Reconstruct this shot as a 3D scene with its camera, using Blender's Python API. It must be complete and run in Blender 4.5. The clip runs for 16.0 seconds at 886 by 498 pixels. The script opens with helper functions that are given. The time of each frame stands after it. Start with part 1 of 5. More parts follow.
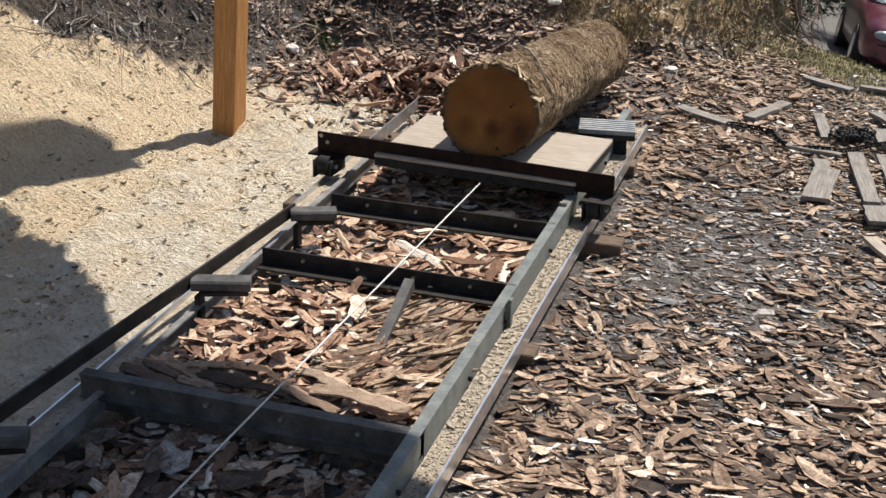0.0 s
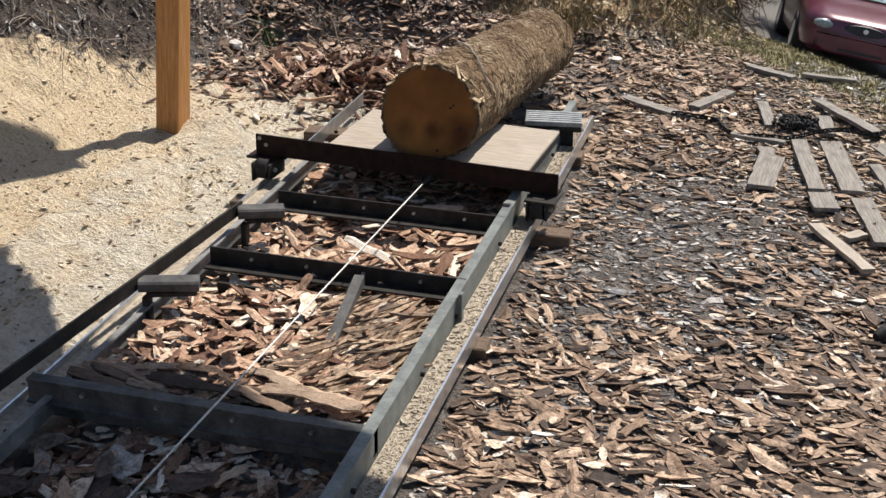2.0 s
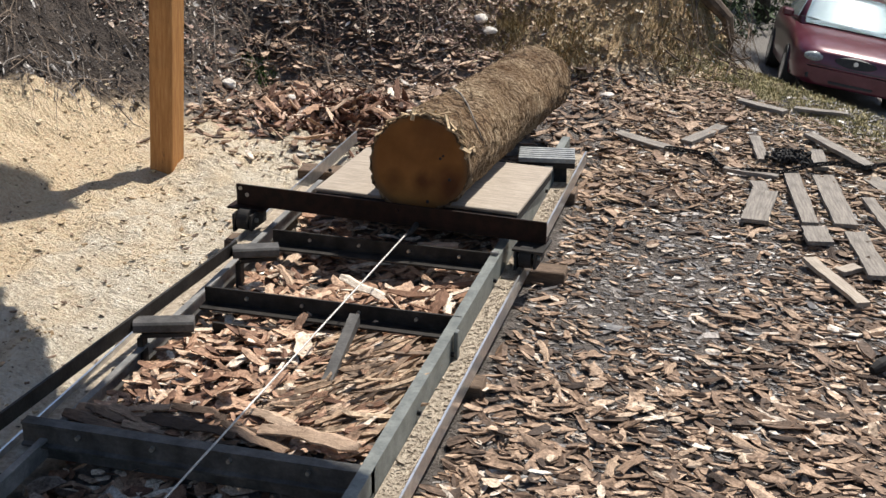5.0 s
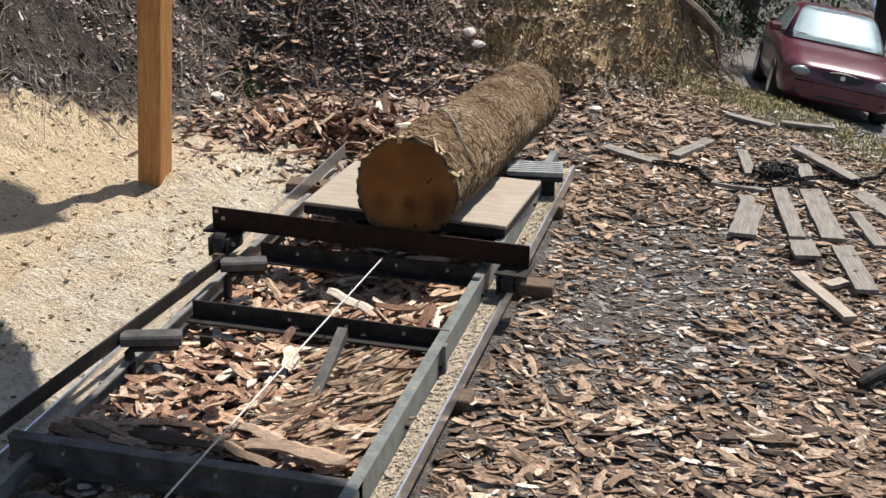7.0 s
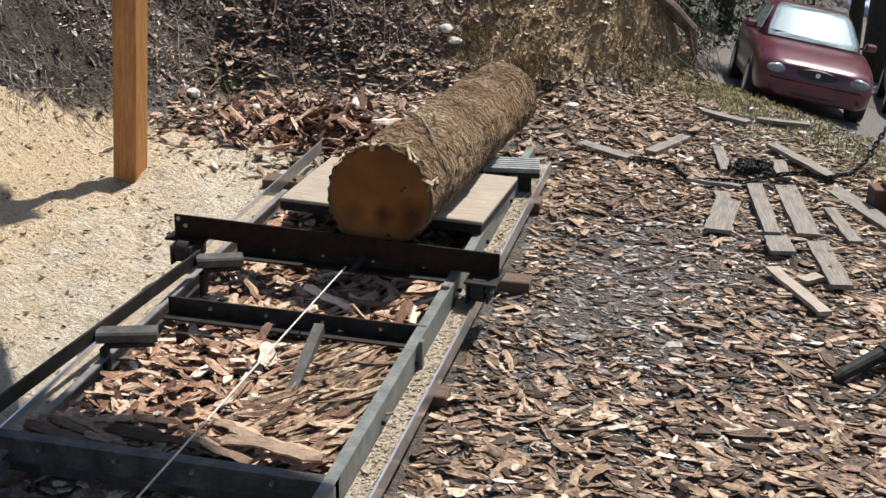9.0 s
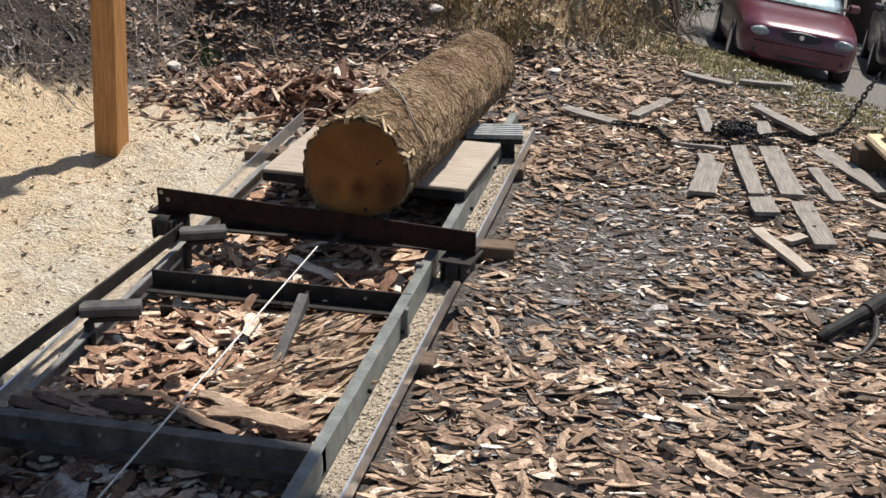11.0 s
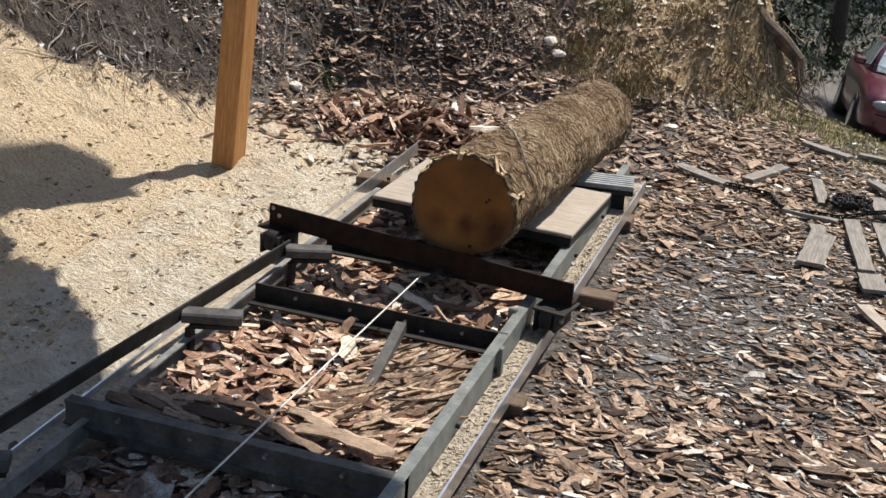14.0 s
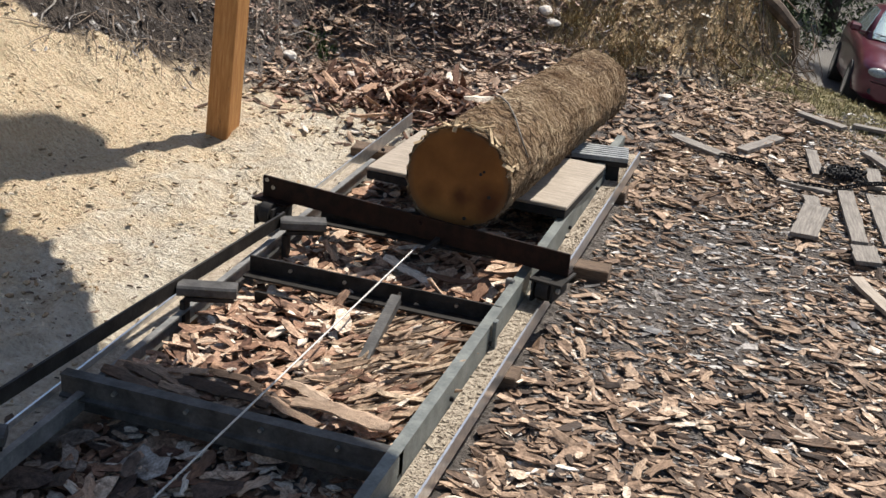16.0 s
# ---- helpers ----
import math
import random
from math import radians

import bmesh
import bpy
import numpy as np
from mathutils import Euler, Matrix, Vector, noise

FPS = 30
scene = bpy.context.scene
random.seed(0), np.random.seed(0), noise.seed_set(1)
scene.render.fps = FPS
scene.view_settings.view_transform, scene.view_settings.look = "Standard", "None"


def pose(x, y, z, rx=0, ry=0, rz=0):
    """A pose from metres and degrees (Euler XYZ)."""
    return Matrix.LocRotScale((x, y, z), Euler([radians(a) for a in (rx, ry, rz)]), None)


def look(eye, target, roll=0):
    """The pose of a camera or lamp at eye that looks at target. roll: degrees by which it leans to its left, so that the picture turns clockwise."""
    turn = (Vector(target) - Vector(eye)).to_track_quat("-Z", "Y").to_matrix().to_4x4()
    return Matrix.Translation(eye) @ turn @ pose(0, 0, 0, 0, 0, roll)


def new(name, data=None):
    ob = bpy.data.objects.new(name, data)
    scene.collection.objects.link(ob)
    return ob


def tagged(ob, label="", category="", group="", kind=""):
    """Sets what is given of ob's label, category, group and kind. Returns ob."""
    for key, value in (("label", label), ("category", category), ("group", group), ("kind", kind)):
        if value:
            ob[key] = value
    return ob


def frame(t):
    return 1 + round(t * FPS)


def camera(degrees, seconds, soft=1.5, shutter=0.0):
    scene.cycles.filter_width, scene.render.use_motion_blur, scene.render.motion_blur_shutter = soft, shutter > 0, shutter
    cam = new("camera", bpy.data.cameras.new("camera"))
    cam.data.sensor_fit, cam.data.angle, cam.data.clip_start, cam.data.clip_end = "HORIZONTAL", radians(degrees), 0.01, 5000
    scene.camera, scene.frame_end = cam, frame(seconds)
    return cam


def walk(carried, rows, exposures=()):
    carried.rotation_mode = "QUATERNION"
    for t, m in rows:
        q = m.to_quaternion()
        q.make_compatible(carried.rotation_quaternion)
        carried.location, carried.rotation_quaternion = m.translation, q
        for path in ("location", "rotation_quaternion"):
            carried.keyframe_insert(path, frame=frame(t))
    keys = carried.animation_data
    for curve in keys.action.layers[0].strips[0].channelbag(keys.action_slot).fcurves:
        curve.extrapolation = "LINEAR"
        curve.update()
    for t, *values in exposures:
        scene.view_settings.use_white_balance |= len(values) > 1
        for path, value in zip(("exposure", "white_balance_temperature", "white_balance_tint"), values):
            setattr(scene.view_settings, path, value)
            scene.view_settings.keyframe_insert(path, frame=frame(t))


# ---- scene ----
cam = camera(36.4, 16.0)
PATH = [
    (0, (0.837, -2.593, 1.794), (0.298, -0.833, 1.01), 1.4),
    (0.5, (0.838, -2.59, 1.792), (0.335, -0.833, 0.978), 1.2),
    (1, (0.84, -2.585, 1.799), (0.361, -0.828, 0.974), 1.1),
    (1.5, (0.835, -2.585, 1.798), (0.37, -0.819, 0.983), 1.2),
    (2, (0.828, -2.581, 1.797), (0.365, -0.804, 1.004), 1.2),
    (2.5, (0.823, -2.583, 1.802), (0.361, -0.799, 1.025), 1.2),
    (3, (0.823, -2.582, 1.801), (0.36, -0.795, 1.032), 1.1),
    (3.5, (0.822, -2.582, 1.806), (0.36, -0.793, 1.04), 1.0),
    (4, (0.824, -2.58, 1.805), (0.361, -0.788, 1.045), 0.8),
    (6.5, (0.823, -2.578, 1.807), (0.37, -0.771, 1.078), 0.9),
    (7, (0.824, -2.578, 1.808), (0.379, -0.769, 1.081), 1.0),
    (7.5, (0.824, -2.577, 1.808), (0.388, -0.765, 1.082), 1.1),
    (8, (0.829, -2.577, 1.808), (0.399, -0.764, 1.082), 1.1),
    (8.5, (0.827, -2.577, 1.804), (0.407, -0.762, 1.077), 1.2),
    (9, (0.827, -2.579, 1.804), (0.415, -0.764, 1.074), 1.3),
    (11.5, (0.844, -2.57, 1.789), (0.46, -0.769, 1.009), -0.2),
    (12, (0.846, -2.57, 1.793), (0.471, -0.774, 0.996), -0.8),
    (12.5, (0.845, -2.573, 1.799), (0.485, -0.798, 0.95), -1.1),
    (13, (0.835, -2.581, 1.807), (0.436, -0.834, 0.919), -0.4),
    (13.5, (0.82, -2.588, 1.803), (0.317, -0.806, 1.045), 3.2),
    (14, (0.822, -2.588, 1.79), (0.286, -0.802, 1.069), 4.6),
    (14.5, (0.824, -2.584, 1.788), (0.289, -0.801, 1.057), 4.5),
    (15, (0.827, -2.58, 1.788), (0.293, -0.8, 1.048), 4.5),
    (15.5, (0.829, -2.581, 1.793), (0.299, -0.804, 1.043), 4.6),
    (16, (0.82, -2.587, 1.813), (0.301, -0.815, 1.045), 4.8),
]
walk(cam, [(t, look(e, a, r)) for t, e, a, r in PATH])

# ---- light ----
SUN = Vector((0.26, 0.51, 0.82)).normalized()
world = bpy.data.worlds.new("sky")
scene.world = world
world.use_nodes = True
wn = world.node_tree
sky = wn.nodes.new("ShaderNodeTexSky")
sky.sky_type = "NISHITA"
sky.sun_disc = False
sky.sun_elevation = math.asin(SUN.z)
sky.sun_rotation = math.atan2(SUN.x, SUN.y)
wn.links.new(sky.outputs[0], wn.nodes["Background"].inputs[0])
wn.nodes["Background"].inputs[1].default_value = 0.095
sun = new("sun", bpy.data.lights.new("sun", "SUN"))
sun.data.energy, sun.data.angle, sun.data.color = 4.8, radians(0.6), (1.0, 0.95, 0.875)
sun.matrix_world = look(SUN * 30, (0, 0, 0))
scene.view_settings.exposure = 0.68


# ---- materials ----
class Mat:
    """A small builder of node materials."""

    def __init__(self, name, rough=0.8, metal=0.0, spec=0.4):
        self.m = bpy.data.materials.new(name)
        self.m.use_nodes = True
        self.t = self.m.node_tree
        self.b = self.t.nodes["Principled BSDF"]
        self.b.inputs["Roughness"].default_value = rough
        self.b.inputs["Metallic"].default_value = metal
        self.b.inputs["Specular IOR Level"].default_value = spec
        self.co = self.n("ShaderNodeTexCoord").outputs["Object"]

    def n(self, kind, **sets):
        node = self.t.nodes.new(kind)
        for k, v in sets.items():
            node.inputs[k.replace("_", " ")].default_value = v
        return node

    def link(self, a, b):
        self.t.links.new(a, b)

    def noise(self, scale, detail=6, rough=0.6, stretch=None, co=None):
        node = self.n("ShaderNodeTexNoise", Scale=scale, Detail=detail, Roughness=rough)
        src = co or self.co
        if stretch:
            mp = self.n("ShaderNodeMapping")
            mp.inputs["Scale"].default_value = stretch
            self.link(src, mp.inputs[0])
            src = mp.outputs[0]
        self.link(src, node.inputs["Vector"])
        return node.outputs["Fac"]

    def ramp(self, fac, stops):
        r = self.t.nodes.new("ShaderNodeValToRGB")
        e = r.color_ramp.elements
        while len(e) < len(stops):
            e.new(0.5)
        for el, (p, c) in zip(e, stops):
            el.position, el.color = p, (*c, 1)
        self.link(fac, r.inputs[0])
        return r.outputs[0]

    def mix(self, fac, a, b, mode="MIX"):
        x = self.t.nodes.new("ShaderNodeMix")
        x.data_type, x.blend_type = "RGBA", mode
        for sock, v in ((x.inputs[0], fac), (x.inputs[6], a), (x.inputs[7], b)):
            if isinstance(v, (int, float)):
                sock.default_value = v
            elif isinstance(v, tuple):
                sock.default_value = (*v, 1)
            else:
                self.link(v, sock)
        return x.outputs[2]

    def math(self, op, a, b=0.0):
        x = self.t.nodes.new("ShaderNodeMath")
        x.operation = op
        for sock, v in ((x.inputs[0], a), (x.inputs[1], b)):
            if isinstance(v, (int, float)):
                sock.default_value = v
            else:
                self.link(v, sock)
        return x.outputs[0]

    def color(self, c):
        if isinstance(c, tuple):
            self.b.inputs["Base Color"].default_value = (*c, 1)
        else:
            self.link(c, self.b.inputs["Base Color"])
        return self

    def bump(self, h, strength=0.5, dist=0.01):
        x = self.n("ShaderNodeBump", Strength=strength, Distance=dist)
        self.link(h, x.inputs["Height"])
        self.link(x.outputs[0], self.b.inputs["Normal"])
        return self

    def rough(self, s):
        self.link(s, self.b.inputs["Roughness"])
        return self


def plain(name, a, b, scale=20, rough=0.7, metal=0.0, bump=0.2, dist=0.003, stretch=None, spec=0.4):
    m = Mat(name, rough, metal, spec)
    f = m.noise(scale, stretch=stretch)
    g = m.noise(scale * 7, 4, stretch=stretch)
    c = m.mix(m.ramp(f, [(0.35, (0, 0, 0)), (0.65, (1, 1, 1))]), a, b)
    c = m.mix(0.35, c, m.ramp(g, [(0.3, (0.25, 0.25, 0.25)), (0.7, (0.9, 0.9, 0.9))]), "OVERLAY")
    m.color(c).bump(g, bump, dist)
    return m.m


def chip_material(name, stops, scale=45, rough=0.7, spec=0.22):
    m = Mat(name, rough, spec=spec)
    rnd = m.n("ShaderNodeNewGeometry").outputs["Random Per Island"]
    c = m.ramp(rnd, stops)
    g = m.noise(scale, 6, 0.7)
    c = m.mix(1.0, c, m.ramp(m.noise(scale * 0.5, 7, 0.75), [(0.32, (0.4, 0.37, 0.34)), (0.52, (1, 1, 1))]), "MULTIPLY")
    c = m.mix(0.8, c, m.ramp(m.noise(scale * 2.6, 5, 0.8), [(0.36, (0.35, 0.32, 0.3)), (0.6, (1.1, 1.1, 1.1))]), "MULTIPLY")
    c = m.mix(0.55, c, m.ramp(g, [(0.3, (0.2, 0.2, 0.2)), (0.7, (0.85, 0.85, 0.85))]), "OVERLAY")
    m.color(c).bump(g, 0.6, 0.004)
    return m.m


def piece_material(name, stops, scale=45, stretch=(1, 6, 1)):
    """The same for pieces that are objects of their own."""
    m = Mat(name, 0.85, spec=0.25)
    rnd = m.n("ShaderNodeObjectInfo").outputs["Random"]
    c = m.ramp(rnd, stops)
    g = m.noise(scale, 6, 0.7, stretch)
    c = m.mix(1.0, c, m.ramp(m.noise(7, 8, 0.75, stretch), [(0.3, (0.3, 0.28, 0.26)), (0.55, (1, 1, 1))]), "MULTIPLY")
    c = m.mix(0.6, c, m.ramp(g, [(0.3, (0.18, 0.18, 0.18)), (0.7, (0.85, 0.85, 0.85))]), "OVERLAY")
    m.color(c).bump(g, 0.6, 0.004)
    return m.m


BARK_STOPS = [(0.0, (0.05, 0.035, 0.027)), (0.25, (0.14, 0.093, 0.065)), (0.5, (0.27, 0.18, 0.122)), (0.75, (0.41, 0.285, 0.195)), (0.94, (0.56, 0.415, 0.3)), (1.0, (0.82, 0.74, 0.63))]
FAR_STOPS = [(0.0, (0.13, 0.09, 0.063)), (0.35, (0.25, 0.17, 0.112)), (0.75, (0.38, 0.265, 0.172)), (0.96, (0.52, 0.395, 0.27)), (1.0, (0.72, 0.62, 0.5))]
STRAW_STOPS = [(0.0, (0.22, 0.15, 0.095)), (0.4, (0.46, 0.33, 0.21)), (0.8, (0.66, 0.52, 0.35)), (1.0, (0.8, 0.74, 0.63))]
REDDISH_STOPS = [(0.0, (0.11, 0.055, 0.036)), (0.25, (0.29, 0.165, 0.105)), (0.5, (0.46, 0.29, 0.19)), (0.8, (0.62, 0.45, 0.32)), (1.0, (0.8, 0.69, 0.56))]
DARK_STOPS = [(0.0, (0.045, 0.041, 0.04)), (0.45, (0.145, 0.13, 0.12)), (0.8, (0.28, 0.245, 0.215)), (1.0, (0.55, 0.5, 0.44))]
LITTER_STOPS = [(0.0, (0.11, 0.07, 0.057)), (0.3, (0.29, 0.19, 0.148)), (0.62, (0.47, 0.335, 0.262)), (0.88, (0.64, 0.52, 0.41)), (1.0, (0.85, 0.8, 0.74))]
SAND_STOPS = [(0.0, (0.30, 0.20, 0.11)), (0.5, (0.52, 0.40, 0.25)), (1.0, (0.74, 0.63, 0.46))]
chip_bark = chip_material("bark_chips", BARK_STOPS)
chip_far = chip_material("brown_bark_crumbs", FAR_STOPS)
chip_straw = chip_material("straw_and_dry_leaves", STRAW_STOPS, 70)
chip_deep = chip_material("deep_red_bark", [(0, (0.05, 0.022, 0.015)), (0.4, (0.16, 0.08, 0.052)), (0.75, (0.42, 0.26, 0.18)), (1, (0.72, 0.58, 0.46))])
chip_red = chip_material("red_bark_chips", REDDISH_STOPS)
chip_dark = chip_material("damp_bark_chips", DARK_STOPS, 45, 0.42, 0.6)
chip_pale = chip_material("pale_flakes", [(0, (0.44, 0.33, 0.24)), (0.6, (0.6, 0.48, 0.36)), (1, (0.82, 0.75, 0.66))])
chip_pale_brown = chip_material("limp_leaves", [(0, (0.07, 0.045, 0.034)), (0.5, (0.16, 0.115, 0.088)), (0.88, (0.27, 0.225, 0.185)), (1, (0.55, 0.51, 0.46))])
chip_litter = chip_material("leaf_litter", LITTER_STOPS, 70)
chip_sand = chip_material("sand_clods", SAND_STOPS, 120)
piece_red = piece_material("red_bark", REDDISH_STOPS)
piece_bark = piece_material("brown_bark", BARK_STOPS[:-2] + [(1.0, (0.5, 0.37, 0.265))])
green_steel = plain("green_painted_steel", (0.09, 0.098, 0.092), (0.165, 0.175, 0.16), 14, 0.5, 0.1)
dark_steel = plain("dark_mill_steel", (0.009, 0.008, 0.007), (0.03, 0.026, 0.023), 18, 0.55, 0.0, 0.3, spec=0.2)
near_steel = plain("dull_grey_steel", (0.03, 0.028, 0.026), (0.085, 0.08, 0.074), 16, 0.55, 0.0, 0.4, spec=0.3)
grey_steel = plain("grey_steel_tube", (0.11, 0.108, 0.104), (0.21, 0.203, 0.19), 16, 0.55, 0.1)
pale_steel = plain("galvanised_steel", (0.2, 0.21, 0.21), (0.34, 0.345, 0.34), 20, 0.5, 0.2)
rust_steel = plain("rusty_dark_steel", (0.007, 0.004, 0.003), (0.022, 0.009, 0.006), 25, 0.65, 0.0, spec=0.15)
bright_steel = plain("worn_bright_steel", (0.5, 0.5, 0.5), (0.7, 0.7, 0.68), 30, 0.28, 0.9, 0.1)
bolt_steel = plain("zinc_bolt", (0.25, 0.24, 0.22), (0.4, 0.38, 0.34), 60, 0.4, 0.7)
cable_steel = plain("steel_wire", (0.32, 0.31, 0.29), (0.48, 0.46, 0.43), 90, 0.5, 0.4)
black_steel = plain("black_iron", (0.012, 0.012, 0.012), (0.028, 0.025, 0.023), 30, 0.75, 0.0, spec=0.2)
sawdust = plain("sawdust", (0.27, 0.22, 0.165), (0.46, 0.39, 0.3), 60, 0.95, 0, 0.9, 0.006)
tie_wood = plain("weathered_sleeper", (0.07, 0.045, 0.03), (0.14, 0.095, 0.062), 18, 0.9, 0, 0.5, 0.004, (1, 8, 8))
grey_wood = plain("weathered_grey_board", (0.12, 0.105, 0.09), (0.25, 0.222, 0.19), 9, 0.85, 0, 0.6, 0.003, (1.2, 12, 8))
fresh_wood = plain("sawn_board", (0.22, 0.182, 0.142), (0.35, 0.295, 0.235), 9, 0.75, 0, 0.25, 0.002, (1.2, 14, 8))
slab_wood = plain("rough_slab_wood", (0.4, 0.29, 0.17), (0.62, 0.48, 0.3), 9, 0.8, 0, 0.4, 0.003, (1.5, 12, 12))
rubber = plain("tyre_rubber", (0.015, 0.015, 0.016), (0.03, 0.03, 0.03), 40, 0.75)


def wood_post():
    m = Mat("orange_pine", 0.65)
    g = m.noise(14, 8, 0.65, (9, 9, 0.7))
    c = m.ramp(g, [(0.3, (0.28, 0.115, 0.032)), (0.55, (0.42, 0.2, 0.062)), (0.75, (0.51, 0.28, 0.115))])
    s = m.noise(5, 3)
    c = m.mix(m.ramp(s, [(0.55, (0, 0, 0)), (0.75, (0.6, 0.6, 0.6))]), c, (0.2, 0.10, 0.035))
    scuff = m.noise(9, 6, 0.7, (6, 6, 1.2))
    c = m.mix(m.ramp(scuff, [(0.62, (0, 0, 0)), (0.7, (0.8, 0.8, 0.8))]), c, (0.1, 0.055, 0.03))
    m.color(c).bump(g, 0.25, 0.003)
    return m.m


def log_bark():
    """Fine wavy ridges that run round the log, broken by cracks and dark patches."""
    m = Mat("ridged_bark", 0.9, spec=0.2)
    w = m.n("ShaderNodeTexWave", Scale=7.0, Distortion=14.0, Detail=5.0, Detail_Scale=1.1, Detail_Roughness=0.68)
    w.wave_type, w.bands_direction = "BANDS", "Y"
    mp = m.n("ShaderNodeMapping")
    mp.inputs["Scale"].default_value = (0.75, 1.15, 0.75)
    mp.inputs["Rotation"].default_value = (0.0, 0.0, 0.08)
    m.link(m.co, mp.inputs[0])
    m.link(mp.outputs[0], w.inputs["Vector"])
    v = m.n("ShaderNodeTexVoronoi", Scale=17.0)
    v.feature = "DISTANCE_TO_EDGE"
    m.link(mp.outputs[0], v.inputs["Vector"])
    crack = m.ramp(v.outputs["Distance"], [(0.0, (0.25, 0.25, 0.25)), (0.12, (1, 1, 1))])
    g = m.noise(80, 6, 0.7, (0.8, 1.8, 0.8))
    big = m.noise(4.5, 5)
    ridge = m.math("MULTIPLY", m.math("MULTIPLY", w.outputs["Fac"], 0.42), crack)
    ridge = m.math("ADD", ridge, m.math("MULTIPLY", g, 0.95))
    c = m.ramp(ridge, [(0.3, (0.045, 0.027, 0.016)), (0.46, (0.22, 0.145, 0.083)), (0.66, (0.45, 0.32, 0.19)), (0.95, (0.62, 0.48, 0.32))])
    c = m.mix(m.ramp(big, [(0.42, (0, 0, 0)), (0.62, (0.7, 0.7, 0.7))]), c, m.ramp(g, [(0.3, (0.12, 0.065, 0.032)), (0.7, (0.36, 0.215, 0.105))]))
    moss = m.noise(9, 5, 0.7)
    c = m.mix(m.ramp(moss, [(0.63, (0, 0, 0)), (0.72, (0.6, 0.6, 0.6))]), c, (0.11, 0.06, 0.032))
    split = m.mix(m.ramp(m.noise(3.4, 4), [(0.4, (0, 0, 0)), (0.6, (0.9, 0.9, 0.9))]), (1.0, 1.0, 1.0), m.ramp(v.outputs["Distance"], [(0.0, (0.16, 0.12, 0.09)), (0.1, (1, 1, 1))]))
    c = m.mix(1.0, c, split, "MULTIPLY")
    worn = m.noise(2.6, 5, 0.6)
    c = m.mix(1.0, c, m.ramp(worn, [(0.36, (0.5, 0.44, 0.38)), (0.58, (1, 1, 1))]), "MULTIPLY")
    m.color(c).bump(ridge, 1.0, 0.045)
    return m.m


def log_end():
    m = Mat("sawn_log_end", 0.8, spec=0.2)
    sep = m.n("ShaderNodeSeparateXYZ")
    m.link(m.co, sep.inputs[0])
    r = m.math("SQRT", m.math("ADD", m.math("POWER", sep.outputs[0], 2.0), m.math("POWER", sep.outputs[2], 2.0)))
    wob = m.math("ADD", r, m.math("MULTIPLY", m.noise(7, 3), 0.035))
    ring = m.math("SINE", m.math("MULTIPLY", wob, 520.0))
    c = m.ramp(m.noise(6, 4), [(0.3, (0.13, 0.052, 0.013)), (0.7, (0.235, 0.105, 0.028))])
    c = m.mix(m.math("MULTIPLY", m.math("ADD", ring, 1.0), 0.06), c, (0.16, 0.075, 0.025))
    # the dark heart lies below the middle, with a stain beside it
    for hx, hz, r0, r1, dark in ((0.012, -0.055, 0.012, 0.052, 0.75), (-0.085, -0.06, 0.01, 0.05, 0.55), (0.12, -0.06, 0.02, 0.09, 0.8), (0.05, 0.13, 0.03, 0.10, 0.4)):
        dx, dz = m.math("SUBTRACT", sep.outputs[0], hx), m.math("SUBTRACT", sep.outputs[2], hz)
        d = m.math("SQRT", m.math("ADD", m.math("POWER", dx, 2.0), m.math("POWER", dz, 2.0)))
        d = m.math("ADD", d, m.math("MULTIPLY", m.math("SUBTRACT", m.noise(11, 4), 0.5), 0.05))
        c = m.mix(m.ramp(d, [(r0, (dark, dark, dark)), (r1, (0, 0, 0))]), c, (0.045, 0.014, 0.006))
    c = m.mix(m.ramp(wob, [(0.168, (0, 0, 0)), (0.188, (0.8, 0.8, 0.8))]), c, (0.12, 0.065, 0.03))
    m.color(c).bump(m.noise(60, 5, 0.6, (6, 1, 1)), 0.35, 0.003)
    return m.m


fibre = plain("torn_bark_fibre", (0.2, 0.13, 0.07), (0.5, 0.38, 0.23), 40, 0.85)
post_wood, bark, end_grain = wood_post(), log_bark(), log_end()


